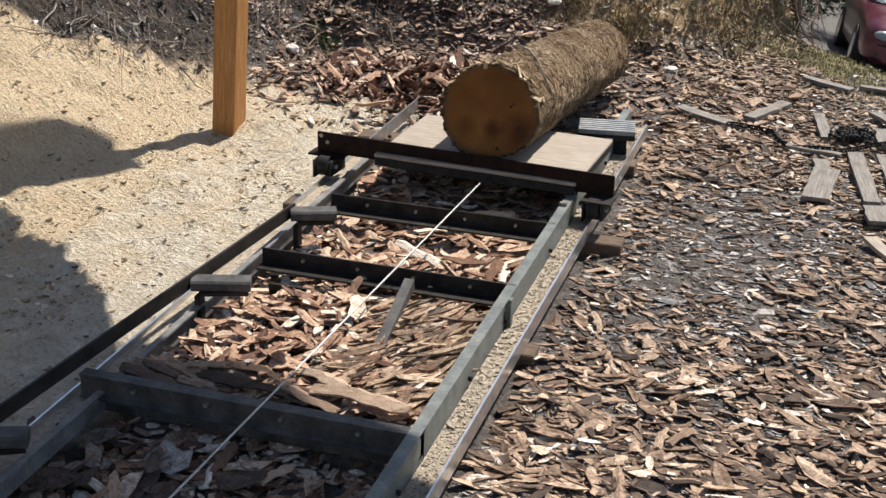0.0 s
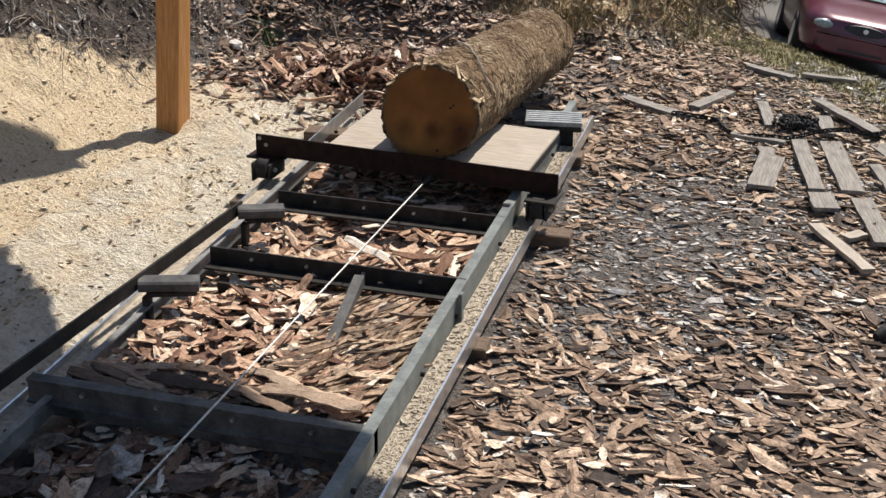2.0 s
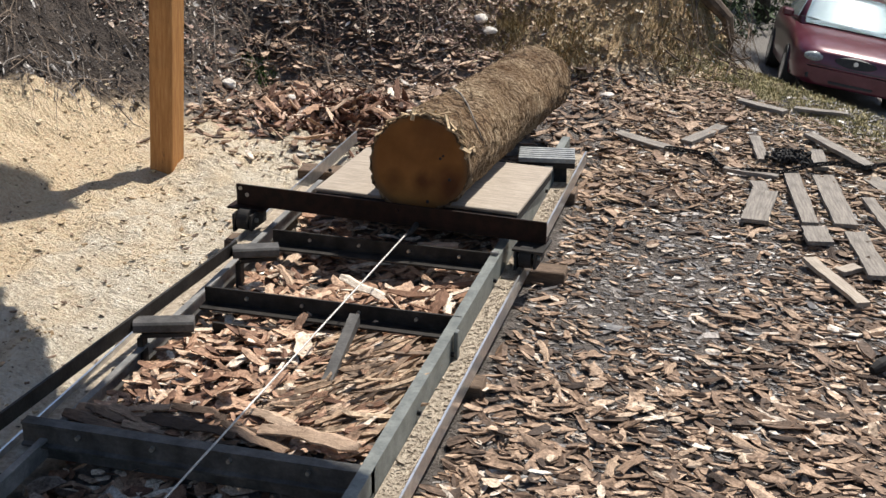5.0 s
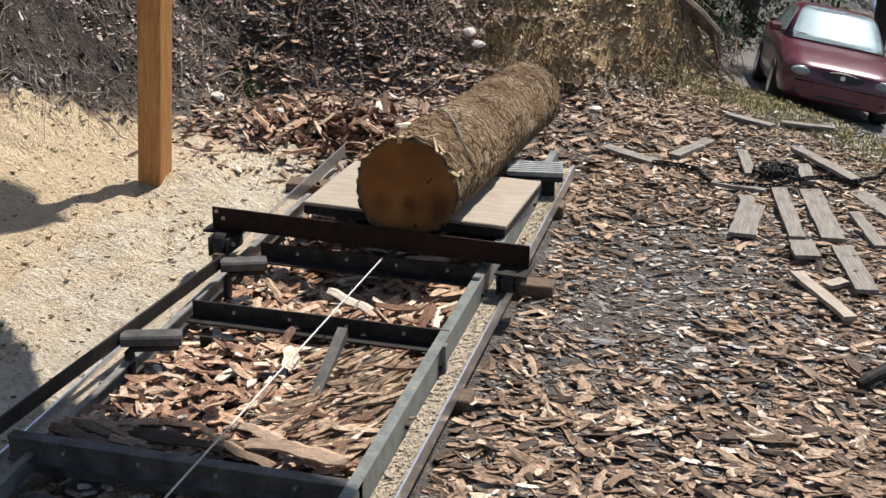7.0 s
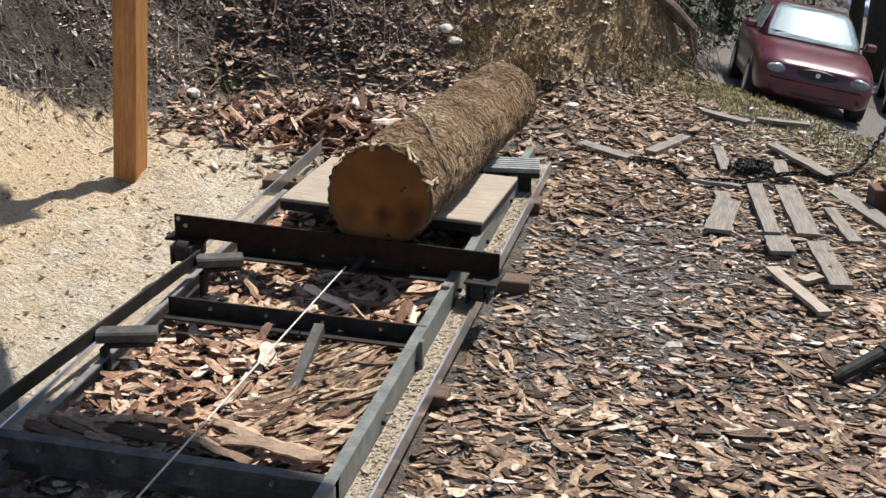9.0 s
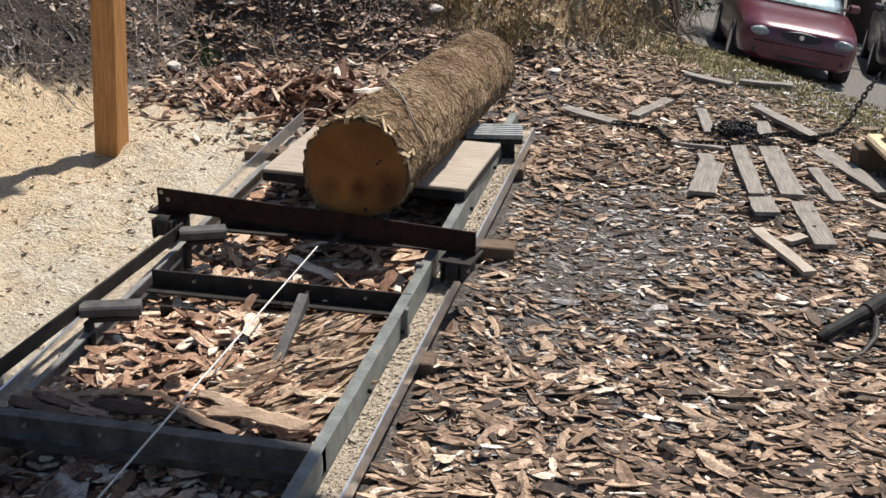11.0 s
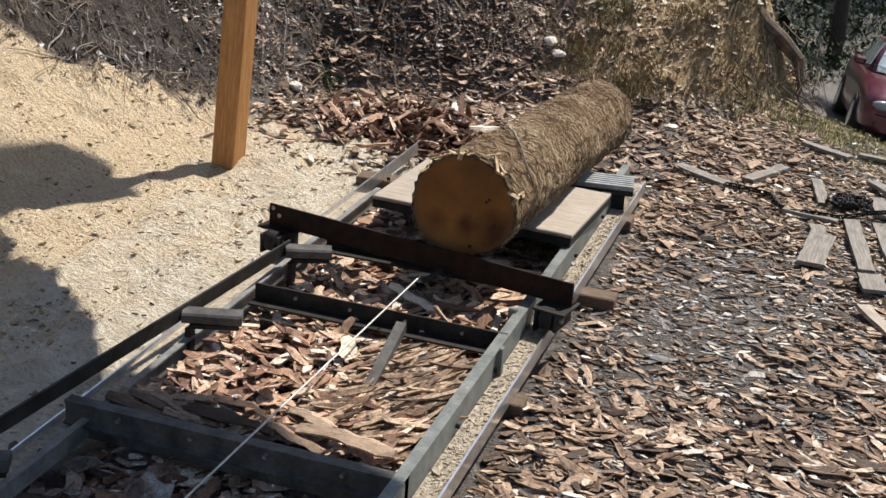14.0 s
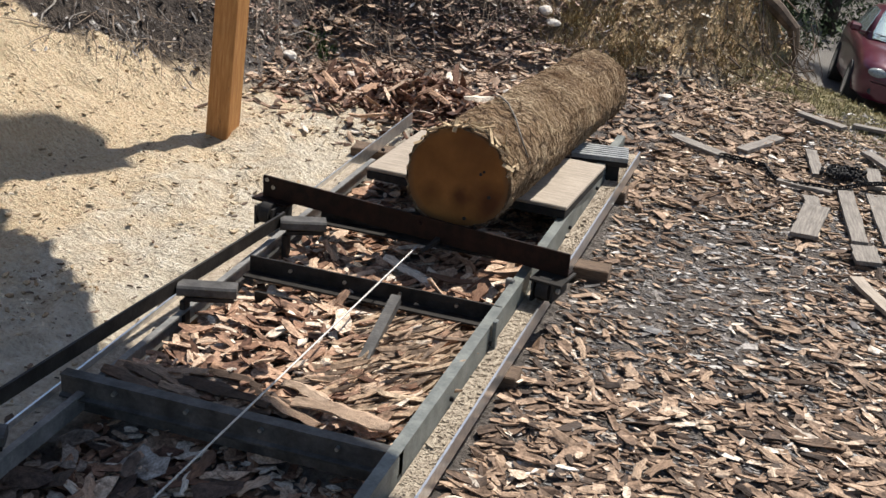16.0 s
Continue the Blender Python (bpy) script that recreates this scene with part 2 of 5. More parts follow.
def ground_material():
    m = Mat("earth_and_sand", 0.95, spec=0.15)
    pos = m.n("ShaderNodeNewGeometry").outputs["Position"]
    sep = m.n("ShaderNodeSeparateXYZ")
    m.link(pos, sep.inputs[0])
    X, Y, Z = sep.outputs[0], sep.outputs[1], sep.outputs[2]
    n1, n2, n3 = m.noise(1.6, 6, co=pos), m.noise(14, 7, 0.65, co=pos), m.noise(75, 5, 0.7, co=pos)
    n4 = m.noise(5, 6, 0.6, co=pos)
    wob = m.math("SUBTRACT", n1, 0.5)
    wob2 = m.math("SUBTRACT", n4, 0.5)

    def clamped(v):
        v.node.use_clamp = True
        return v

    earth = m.ramp(n2, [(0.3, (0.08, 0.069, 0.062)), (0.55, (0.175, 0.152, 0.134)), (0.75, (0.3, 0.258, 0.222))])
    sand = m.ramp(n2, [(0.26, (0.36, 0.29, 0.21)), (0.4, (0.6, 0.51, 0.385)), (0.6, (0.72, 0.635, 0.5)), (0.76, (0.81, 0.735, 0.61))])
    # damp ochre sand towards the bank
    wet = clamped(m.math("MULTIPLY", m.math("ADD", m.math("SUBTRACT", -1.2, X), m.math("MULTIPLY", wob2, 2.2)), 1.6))
    sand = m.mix(m.math("MULTIPLY", wet, 0.62), sand, (0.68, 0.49, 0.285))
    crust = m.noise(38, 6, 0.7, (1, 1.6, 1), co=pos)
    sand = m.mix(m.ramp(crust, [(0.33, (0.6, 0.6, 0.6)), (0.43, (0, 0, 0))]), sand, (0.26, 0.2, 0.145))
    humus = m.ramp(n2, [(0.28, (0.025, 0.02, 0.018)), (0.5, (0.065, 0.053, 0.045)), (0.75, (0.14, 0.115, 0.095))])
    ochre = m.ramp(n2, [(0.28, (0.2, 0.13, 0.072)), (0.5, (0.43, 0.3, 0.165)), (0.75, (0.62, 0.48, 0.29))])
    ochre = m.mix(m.ramp(n4, [(0.4, (0, 0, 0)), (0.62, (0.3, 0.3, 0.3))]), ochre, (0.2, 0.15, 0.105))
    right = clamped(m.math("MULTIPLY", m.math("ADD", m.math("ADD", X, 1.05), m.math("MULTIPLY", wob2, 1.4)), 1.2))
    bank = m.mix(right, humus, ochre)
    # the dark bank starts behind a slanting line, the sand lies before it
    line = m.math("MINIMUM", m.math("ADD", 2.2, m.math("MULTIPLY", m.math("ADD", X, 2.48), 1.35)), 3.45)
    behind = m.math("ADD", m.math("SUBTRACT", Y, line), m.math("MULTIPLY", wob2, 0.7))
    behind = clamped(m.math("MULTIPLY", behind, 7.0))
    raised = clamped(m.math("MULTIPLY", m.math("SUBTRACT", Z, 0.03), 9.0))
    e1 = m.math("ADD", m.math("MULTIPLY", X, -1.0), m.math("ADD", m.math("MULTIPLY", wob, 0.5), -0.85))
    e2 = m.math("ADD", m.math("SUBTRACT", 3.1, Y), m.math("MULTIPLY", wob, 0.9))
    heap = m.math("MULTIPLY", m.math("SUBTRACT", -2.0, X), 4.0)
    both = clamped(m.math("MINIMUM", m.math("MULTIPLY", e1, 6.0), m.math("MAXIMUM", m.math("MULTIPLY", e2, 4.0), heap)))
    c = m.mix(both, earth, sand)
    c = m.mix(m.math("MULTIPLY", behind, raised), c, bank)
    # grassy crest, then the road
    s = m.math("ADD", m.math("MULTIPLY", m.math("SUBTRACT", X, 0.52), 0.76), m.math("MULTIPLY", m.math("SUBTRACT", Y, 4.9), 0.65))
    g1 = clamped(m.math("MULTIPLY", m.math("ADD", m.math("ADD", s, m.math("MULTIPLY", wob, 0.8)), 0.62), 3.0))
    low = clamped(m.math("SUBTRACT", 1.0, m.math("MULTIPLY", m.math("SUBTRACT", Z, 0.05), 8.0)))
    grass = m.ramp(n2, [(0.3, (0.15, 0.115, 0.07)), (0.55, (0.29, 0.25, 0.13)), (0.75, (0.42, 0.37, 0.22))])
    c = m.mix(m.math("MULTIPLY", g1, low), c, grass)
    g2 = clamped(m.math("MULTIPLY", m.math("SUBTRACT", s, 1.2), 3.0))
    far = clamped(m.math("MULTIPLY", m.math("ADD", X, 2.0), 2.0))
    road = m.mix(m.ramp(n2, [(0.35, (0, 0, 0)), (0.65, (1, 1, 1))]), m.ramp(n3, [(0.3, (0.11, 0.105, 0.10)), (0.7, (0.22, 0.21, 0.20))]), (0.22, 0.2, 0.175))
    c = m.mix(m.math("MULTIPLY", g2, far), c, road)
    c = m.mix(0.45, c, m.ramp(n3, [(0.3, (0.2, 0.2, 0.2)), (0.7, (0.85, 0.85, 0.85))]), "OVERLAY")
    h = m.math("ADD", m.math("ADD", n2, m.math("MULTIPLY", crust, 0.7)), m.math("MULTIPLY", n3, 0.4))
    m.color(c).bump(h, 1.0, 0.05)
    return m.m


# ---- mesh helpers ----
def mesh_object(name, bm, material, smooth=False):
    me = bpy.data.meshes.new(name)
    bmesh.ops.recalc_face_normals(bm, faces=bm.faces)
    bm.to_mesh(me)
    bm.free()
    me.materials.append(material)
    if smooth:
        me.polygons.foreach_set("use_smooth", [True] * len(me.polygons))
    return new(name, me)


def part(name, bm, material, parent, label="", smooth=False):
    ob = mesh_object(name, bm, material, smooth)
    ob.parent = parent
    if label:
        tagged(ob, label)
    return ob


def thing(name, label, category, m=None, group="", kind=""):
    e = new(name)
    e.empty_display_size = 0.1
    if m:
        e.matrix_basis = m
    return tagged(e, label, category, group, kind)


def box(bm, lo, hi, bevel=0.0, m=None):
    r = bmesh.ops.create_cube(bm, size=1.0)
    vs = r["verts"]
    for v in vs:
        v.co = Vector((lo[i] + (hi[i] - lo[i]) * (v.co[i] + 0.5) for i in range(3)))
    if bevel:
        es = list({e for v in vs for e in v.link_edges})
        out = bmesh.ops.bevel(bm, geom=es, offset=bevel, segments=1, affect="EDGES")
        vs = list({v for f in out["faces"] for v in f.verts} | {v for v in vs if v.is_valid})
    if m:
        bmesh.ops.transform(bm, matrix=m, verts=vs)
    return bm


def slab(lo, hi, bevel=0.0, m=None):
    return box(bmesh.new(), lo, hi, bevel, m)


def prism(profile, p0, p1, up=(0, 0, 1), bm=None):
    """A profile of (side, up) points drawn out from p0 to p1."""
    bm = bm or bmesh.new()
    p0, p1, up = Vector(p0), Vector(p1), Vector(up)
    d = (p1 - p0).normalized()
    side = d.cross(up).normalized()
    up = side.cross(d)
    a = [bm.verts.new(p0 + side * u + up * v) for u, v in profile]
    b = [bm.verts.new(p1 + side * u + up * v) for u, v in profile]
    k = len(profile)
    for i in range(k):
        bm.faces.new((a[i], a[(i + 1) % k], b[(i + 1) % k], b[i]))
    bm.faces.new(a[::-1])
    bm.faces.new(b)
    return bm


def rod(p0, p1, r0, r1=None, n=12, bm=None):
    r1 = r0 if r1 is None else r1
    bm = bm or bmesh.new()
    p0, p1 = Vector(p0), Vector(p1)
    q = (p1 - p0).to_track_quat("Z", "Y")
    rings = []
    for p, r in ((p0, r0), (p1, r1)):
        rings.append([bm.verts.new(p + q @ Vector((math.cos(a) * r, math.sin(a) * r, 0))) for a in (i * math.tau / n for i in range(n))])
    for i in range(n):
        bm.faces.new((rings[0][i], rings[0][(i + 1) % n], rings[1][(i + 1) % n], rings[1][i]))
    bm.faces.new(rings[0][::-1])
    bm.faces.new(rings[1])
    return bm


def pipe(points, radii, n=8, bm=None):
    """A bent tapered rod through points."""
    bm = bm or bmesh.new()
    pts = [Vector(p) for p in points]
    rings = []
    for i, p in enumerate(pts):
        d = (pts[min(i + 1, len(pts) - 1)] - pts[max(i - 1, 0)]).normalized()
        q = d.to_track_quat("Z", "Y")
        rings.append([bm.verts.new(p + q @ Vector((math.cos(a) * radii[i], math.sin(a) * radii[i], 0))) for a in (k * math.tau / n for k in range(n))])
    for A, B in zip(rings, rings[1:]):
        for i in range(n):
            bm.faces.new((A[i], A[(i + 1) % n], B[(i + 1) % n], B[i]))
    bm.faces.new(rings[0][::-1])
    bm.faces.new(rings[-1])
    return bm


def angle_profile(web, flange, t):
    """An L: the web stands up, the flange lies at its foot."""
    return [(0, 0), (flange, 0), (flange, t), (t, t), (t, web), (0, web)]


# ---- ground ----
FOOT = np.array([(-2.7, -7), (-2.45, -1), (-2.2, 0.7), (-2.08, 1.3), (-1.98, 2.0), (-1.98, 3.0), (-1.7, 3.7), (-1.0, 3.98), (-0.05, 4.06), (0.3, 4.4), (0.55, 4.95), (0.5, 5.6), (-0.3, 7.5), (-0.8, 10), (-0.6, 17), (0.5, 24), (3.4, 32), (6, 40)])
rng = np.random.default_rng(7)


def foot_distance(x, y):
    """How far a place lies behind the foot of the bank; negative in the yard."""
    best = np.full(x.shape, 1e9)
    sign = np.ones(x.shape)
    for (ax, ay), (bx, by) in zip(FOOT, FOOT[1:]):
        dx, dy = bx - ax, by - ay
        t = np.clip(((x - ax) * dx + (y - ay) * dy) / (dx * dx + dy * dy), 0, 1)
        ex, ey = x - ax - t * dx, y - ay - t * dy
        d = np.hypot(ex, ey)
        left = dx * ey - dy * ex
        near = d < best
        best = np.where(near, d, best)
        sign = np.where(near, np.where(left > 0, 1.0, -1.0), sign)
    return best * sign


def wave(x, y, f, seed):
    r = np.random.default_rng(seed)
    out = np.zeros_like(x)
    for _ in range(9):
        a, ph, k = r.uniform(0, math.tau), r.uniform(0, math.tau), f * r.uniform(0.6, 1.7)
        out += np.sin((x * math.cos(a) + y * math.sin(a)) * k + ph)
    return out / 4.0


def smooth01(v):
    v = np.clip(v, 0, 1)
    return v * v * (3 - 2 * v)


def height(x, y):
    x, y = np.asarray(x, float), np.asarray(y, float)
    s = (x - 0.52) * 0.76 + (y - 4.9) * 0.65
    road = -3.37 - 0.152 * (np.clip(x, -5, 9) - 1.75) - 0.138 * (np.clip(y, -5, 24) - 16.98)
    drop = smooth01((s + 0.1) / 0.8)
    z = (0.012 * wave(x, y, 5, 1) + 0.008 * wave(x, y, 17, 2)) * (1 - drop)
    fall = -0.42 * np.clip(s - 0.0, 0, None)
    z = np.where(s > 0, np.maximum(fall, np.minimum(road, 0)), z)
    inside = smooth01((y - 0.0) / 0.12) * smooth01((x + 0.84) / 0.06) * smooth01((-0.03 - x) / 0.05) * smooth01((2.6 - y) / 0.1)
    fill = 0.088 * (1 - 0.55 * np.exp(-((y - 0.86) / 0.1) ** 2)) * np.where(y > 1.0, 0.45, 1.0)
    z = z + inside * (fill + 0.016 * wave(x, y, 7, 5))
    sandy = smooth01((-x - 0.95) / 0.3) * smooth01((3.3 - y) / 0.5) * (1 - drop)
    z = z + sandy * (0.025 + 0.022 * wave(x, y, 11, 3) + 0.016 * wave(x, y, 34, 4) + 0.007 * wave(x, y, 70, 14))
    d = foot_distance(x, y)
    b = np.clip(d + 0.07 * wave(x, y, 6, 6), 0, None)
    slope = 0.78 - 0.28 * smooth01((x + 1.3) / 0.8)
    rise = np.where(b < 1.8, slope * b, 1.8 * slope + 0.4 * (b - 1.8)) + smooth01((y - 4.15) / 0.8) * smooth01((x + 0.4) / 0.7) * smooth01((9 - y) / 2) * 1.3 * np.minimum(b, 0.3)
    rise = np.minimum(rise, 6.0) * (1 + 0.10 * np.clip(wave(x, y, 9, 8), -1, 1)) + 0.02 * np.clip(b * 8, 0, 1) * wave(x, y, 24, 9)
    return z + np.where(b > 0, rise, 0.0)


def ground():
    xs = np.concatenate([[-400, -150, -60, -30, -16, -10, -7, -5.2, -4.2], np.arange(-3.6, 3.2, 0.04), [3.4, 4, 5, 6.5, 9, 14, 24, 50, 150, 400]])
    ys = np.concatenate([[-400, -150, -60, -25, -12, -7, -5, -3.5, -2.5, -1.7], np.arange(-1.2, 6.6, 0.04), np.arange(6.8, 12, 0.4), [13, 15, 17, 20, 24, 30, 40, 70, 150, 400]])
    gx, gy = np.meshgrid(xs, ys, indexing="ij")
    z = height(gx, gy)
    nx, ny = gx.shape
    idx = np.arange(nx * ny).reshape(nx, ny)
    faces = np.stack([idx[:-1, :-1], idx[1:, :-1], idx[1:, 1:], idx[:-1, 1:]], -1).reshape(-1, 4)
    me = bpy.data.meshes.new("ground")
    me.from_pydata(np.stack([gx, gy, z], -1).reshape(-1, 3).tolist(), [], faces.tolist())
    me.polygons.foreach_set("use_smooth", [True] * len(me.polygons))
    me.materials.append(ground_material())
    tagged(new("ground", me), "sandy yard and raw earth bank falling to a road", "ground", kind="structure")


def chip_mesh(name, xy, z, length, width, thick, tilt, material, yaw=None, curl=0.25, lift=0.5):
    """Many thin, irregular, slightly curled chips in one mesh."""
    n = len(xy)
    u = np.array([-1.0, -0.62, 0.1, 0.72, 1.0, 0.6, -0.15, -0.8]) + rng.uniform(-0.16, 0.16, (n, 8))
    v = np.array([0.25, 0.95, 1.0, 0.85, -0.1, -0.9, -1.0, -0.75]) * rng.uniform(0.55, 1.15, (n, 8)) + rng.normal(0, 0.12, (n, 1))
    u, v = u * length[:, None] / 2, v * width[:, None] / 2
    w = curl * np.abs(v) * rng.choice([-1, 1], (n, 1)) + rng.normal(0, 0.05, (n, 8)) * width[:, None]
    w = w + rng.normal(0, 0.28 * curl, (n, 1)) * u * u / length[:, None] * 2
    top = np.stack([u, v, w + thick[:, None] / 2], -1)
    bot = np.stack([u * 0.94, v * 0.92, w - thick[:, None] / 2], -1)
    p = np.concatenate([top, bot], 1)
    a = rng.uniform(0, math.tau, n) if yaw is None else yaw
    tx, ty = rng.normal(0, tilt, n), rng.normal(0, tilt, n)
    ca, sa = np.cos(a)[:, None], np.sin(a)[:, None]
    p[..., 2] += p[..., 0] * np.tan(np.clip(tx, -1, 1))[:, None] + p[..., 1] * np.tan(np.clip(ty, -1, 1))[:, None]
    q = np.empty_like(p)
    q[..., 0] = p[..., 0] * ca - p[..., 1] * sa + xy[:, 0:1]
    q[..., 1] = p[..., 0] * sa + p[..., 1] * ca + xy[:, 1:2]
    q[..., 2] = p[..., 2] + (z + thick * lift)[:, None]
    quads = [(i, (i + 1) % 8, 8 + (i + 1) % 8, 8 + i) for i in range(8)]
    me = bpy.data.meshes.new(name)
    faces = [f for k in (np.arange(n) * 16).tolist() for f in ([k + j for j in range(7, -1, -1)], [k + j for j in range(8, 16)], *[[k + j for j in qd] for qd in quads])]
    me.from_pydata(q.reshape(-1, 3).tolist(), [], faces)
    me.materials.append(material)
    return new(name, me)


def area(n, x0, x1, y0, y1):
    return np.stack([rng.uniform(x0, x1, n), rng.uniform(y0, y1, n)], -1)


def yard_litter():
    # bark over the open yard: large by the saw, trodden small in the damp middle, fine and brown at the back
    p = area(27000, 0.09, 2.4, -1.3, 4.7)
    s = (p[:, 0] - 0.52) * 0.76 + (p[:, 1] - 4.9) * 0.65
    damp = np.exp(-(((p[:, 0] - 0.50 - 0.12 * (p[:, 1] - 1.6)) / 0.38) ** 2 + ((p[:, 1] - 1.7) / 0.75) ** 2))
    keep = (s < -0.3) & (foot_distance(p[:, 0], p[:, 1]) < 0.05) & (rng.uniform(0, 1, len(p)) > damp * 0.8)
    p, damp = p[keep], damp[keep]
    back = p[:, 1] + rng.normal(0, 0.35, len(p)) > 2.3
    for sel, name, mat, mean, cap, label in ((~back, "bark_chips", chip_bark, -3.02, 0.12, "brown, grey and pinkish-tan bark chips strewn over the yard"), (back, "bark_crumbs", chip_far, -3.3, 0.11, "fine brown bark crumbs trodden flat over the yard")):
        q = p[sel]
        n = len(q)
        size = np.clip(rng.lognormal(mean, 0.52, n), 0.014, cap) * np.where(q[:, 1] < 0.9, 1.15, 0.85) * (1 - 0.4 * damp[sel])
        ob = chip_mesh(name, q, height(q[:, 0], q[:, 1]) + rng.uniform(0, 0.009, n), size, size * rng.uniform(0.16, 0.46, n), rng.uniform(0.0015, 0.0055, n), 0.14, mat, rng.normal(-0.25, 0.7, n), curl=0.22)
        tagged(ob, label, "bark chips", kind="stuff")
    p = area(15000, 0.09, 2.0, -1.0, 4.2)
    p = p[foot_distance(p[:, 0], p[:, 1]) < 0.0]
    n = len(p)
    size = rng.lognormal(-3.7, 0.45, n)
    ob = chip_mesh("damp_chips", p, height(p[:, 0], p[:, 1]), size, size * rng.uniform(0.25, 0.5, n), rng.uniform(0.001, 0.004, n), 0.08, chip_dark, rng.normal(-0.2, 0.6, n))
    tagged(ob, "small damp dark chips trodden into the earth", "bark chips", kind="stuff")
    p = area(330, 0.12, 1.9, -0.9, 3.4)
    n = len(p)
    size = np.clip(rng.lognormal(-3.35, 0.45, n), 0.012, 0.075) * np.where(p[:, 1] < 0.9, 1.1, 0.7)
    ob = chip_mesh("pale_flakes", p, height(p[:, 0], p[:, 1]) + 0.012, size, size * rng.uniform(0.3, 0.7, n), rng.uniform(0.0015, 0.004, n), 0.12, chip_pale, curl=0.2)
    tagged(ob, "pale flakes of inner bark on top of the chips", "bark flakes", kind="stuff")
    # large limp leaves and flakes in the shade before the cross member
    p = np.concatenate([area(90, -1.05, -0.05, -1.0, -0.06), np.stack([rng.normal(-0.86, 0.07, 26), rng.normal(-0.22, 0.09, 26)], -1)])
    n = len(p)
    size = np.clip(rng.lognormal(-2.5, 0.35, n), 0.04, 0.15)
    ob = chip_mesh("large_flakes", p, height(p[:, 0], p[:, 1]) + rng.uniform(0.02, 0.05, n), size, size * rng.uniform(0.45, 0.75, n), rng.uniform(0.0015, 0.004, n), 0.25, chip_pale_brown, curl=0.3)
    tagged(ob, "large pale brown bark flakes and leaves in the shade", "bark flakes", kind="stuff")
    # fresh reddish bark between the rails
    p = area(5200, -0.83, -0.05, -1.5, 2.2)
    n = len(p)
    heap = 0.03 * np.exp(-((p[:, 0] + 0.5) / 0.3) ** 2 - ((p[:, 1] - 0.45) / 0.35) ** 2)
    size = np.clip(rng.lognormal(-2.8, 0.45, n), 0.02, 0.14)
    ob = chip_mesh("red_bark_chips", p, height(p[:, 0], p[:, 1]) + heap + rng.uniform(-0.01, 0.02, n), size, size * rng.uniform(0.2, 0.5, n), rng.uniform(0.0015, 0.006, n), 0.18, chip_red, np.where((p[:, 0] > -0.36) & (p[:, 1] > 0.15), rng.normal(0.85, 0.35, n), rng.normal(0.1, 1.1, n)), curl=0.25)
    tagged(ob, "fresh reddish bark shavings heaped between the rails", "bark chips", kind="stuff")
    p = area(520, -0.37, -0.045, 0.2, 0.84)
    n = len(p)
    size = rng.uniform(0.07, 0.19, n)
    ob = chip_mesh("bark_strips", p, height(p[:, 0], p[:, 1]) + rng.uniform(0.0, 0.035, n), size, size * rng.uniform(0.07, 0.16, n), rng.uniform(0.003, 0.007, n), 0.12, chip_far, rng.normal(0.9, 0.24, n), curl=0.3)
    tagged(ob, "long reddish bark strips lying side by side", "bark strips", kind="stuff")
    # shavings along the back and the pile beside the bank
    p = np.stack([rng.normal(-1.12, 0.24, 1100), rng.normal(3.2, 0.19, 1100)], -1)
    pile = 0.13 * np.exp(-((p[:, 0] + 1.12) / 0.3) ** 2 - ((p[:, 1] - 3.2) / 0.26) ** 2)
    size = np.clip(rng.lognormal(-2.75, 0.4, len(p)), 0.02, 0.14)
    ob = chip_mesh("bark_pile", p, height(p[:, 0], p[:, 1]) + pile * rng.uniform(0.2, 1, len(p)), size, size * rng.uniform(0.16, 0.4, len(p)), rng.uniform(0.004, 0.01, len(p)), 0.4, chip_deep)
    tagged(ob, "low pile of reddish bark strips at the foot of the bank", "bark pile", kind="stuff")
    p = np.concatenate([np.stack([rng.uniform(-1.9, 0.7, 3600), rng.uniform(2.5, 4.25, 3600)], -1), np.stack([rng.uniform(-1.9, -0.4, 1200), rng.uniform(3.1, 4.0, 1200)], -1)])
    p = p[rng.uniform(0, 1, len(p)) < np.clip((p[:, 1] - 2.3) / 1.2 + np.clip(p[:, 0] + 0.9, 0, 1), 0, 1)]
    size = np.clip(rng.lognormal(-3.05, 0.45, len(p)), 0.015, 0.12)
    ob = chip_mesh("shavings", p, height(p[:, 0], p[:, 1]) + rng.uniform(0, 0.01, len(p)), size, size * rng.uniform(0.2, 0.5, len(p)), rng.uniform(0.003, 0.008, len(p)), 0.22, chip_bark)
    tagged(ob, "loose bark and pale wood shavings behind the track", "shavings", kind="stuff")
    p = area(330, -2.0, -0.95, -0.4, 2.9)
    size = np.clip(rng.lognormal(-4.2, 0.5, len(p)), 0.006, 0.035)
    ob = chip_mesh("stray_chips", p, height(p[:, 0], p[:, 1]) + 0.004, size, size * rng.uniform(0.2, 0.5, len(p)), rng.uniform(0.002, 0.005, len(p)), 0.25, chip_bark)
    tagged(ob, "stray bark chips on the sand", "bark chips", kind="stuff")
    # clods and crumbs on the sand
    p = area(9000, -2.3, -0.92, -0.6, 3.4)
    p = p[rng.uniform(0, 1, len(p)) < 0.45 + 0.5 * np.clip(wave(p[:, 0], p[:, 1], 7, 12), -1, 1)]
    size = np.clip(rng.lognormal(-4.45, 0.5, len(p)), 0.004, 0.03)
    ob = chip_mesh("sand_clods", p, height(p[:, 0], p[:, 1]) - 0.004, size, size * rng.uniform(0.5, 0.9, len(p)), size * rng.uniform(0.12, 0.3, len(p)), 0.2, chip_sand, curl=0.05)
    tagged(ob, "crumbly clods of pale sawdust and sand", "sand", kind="stuff")


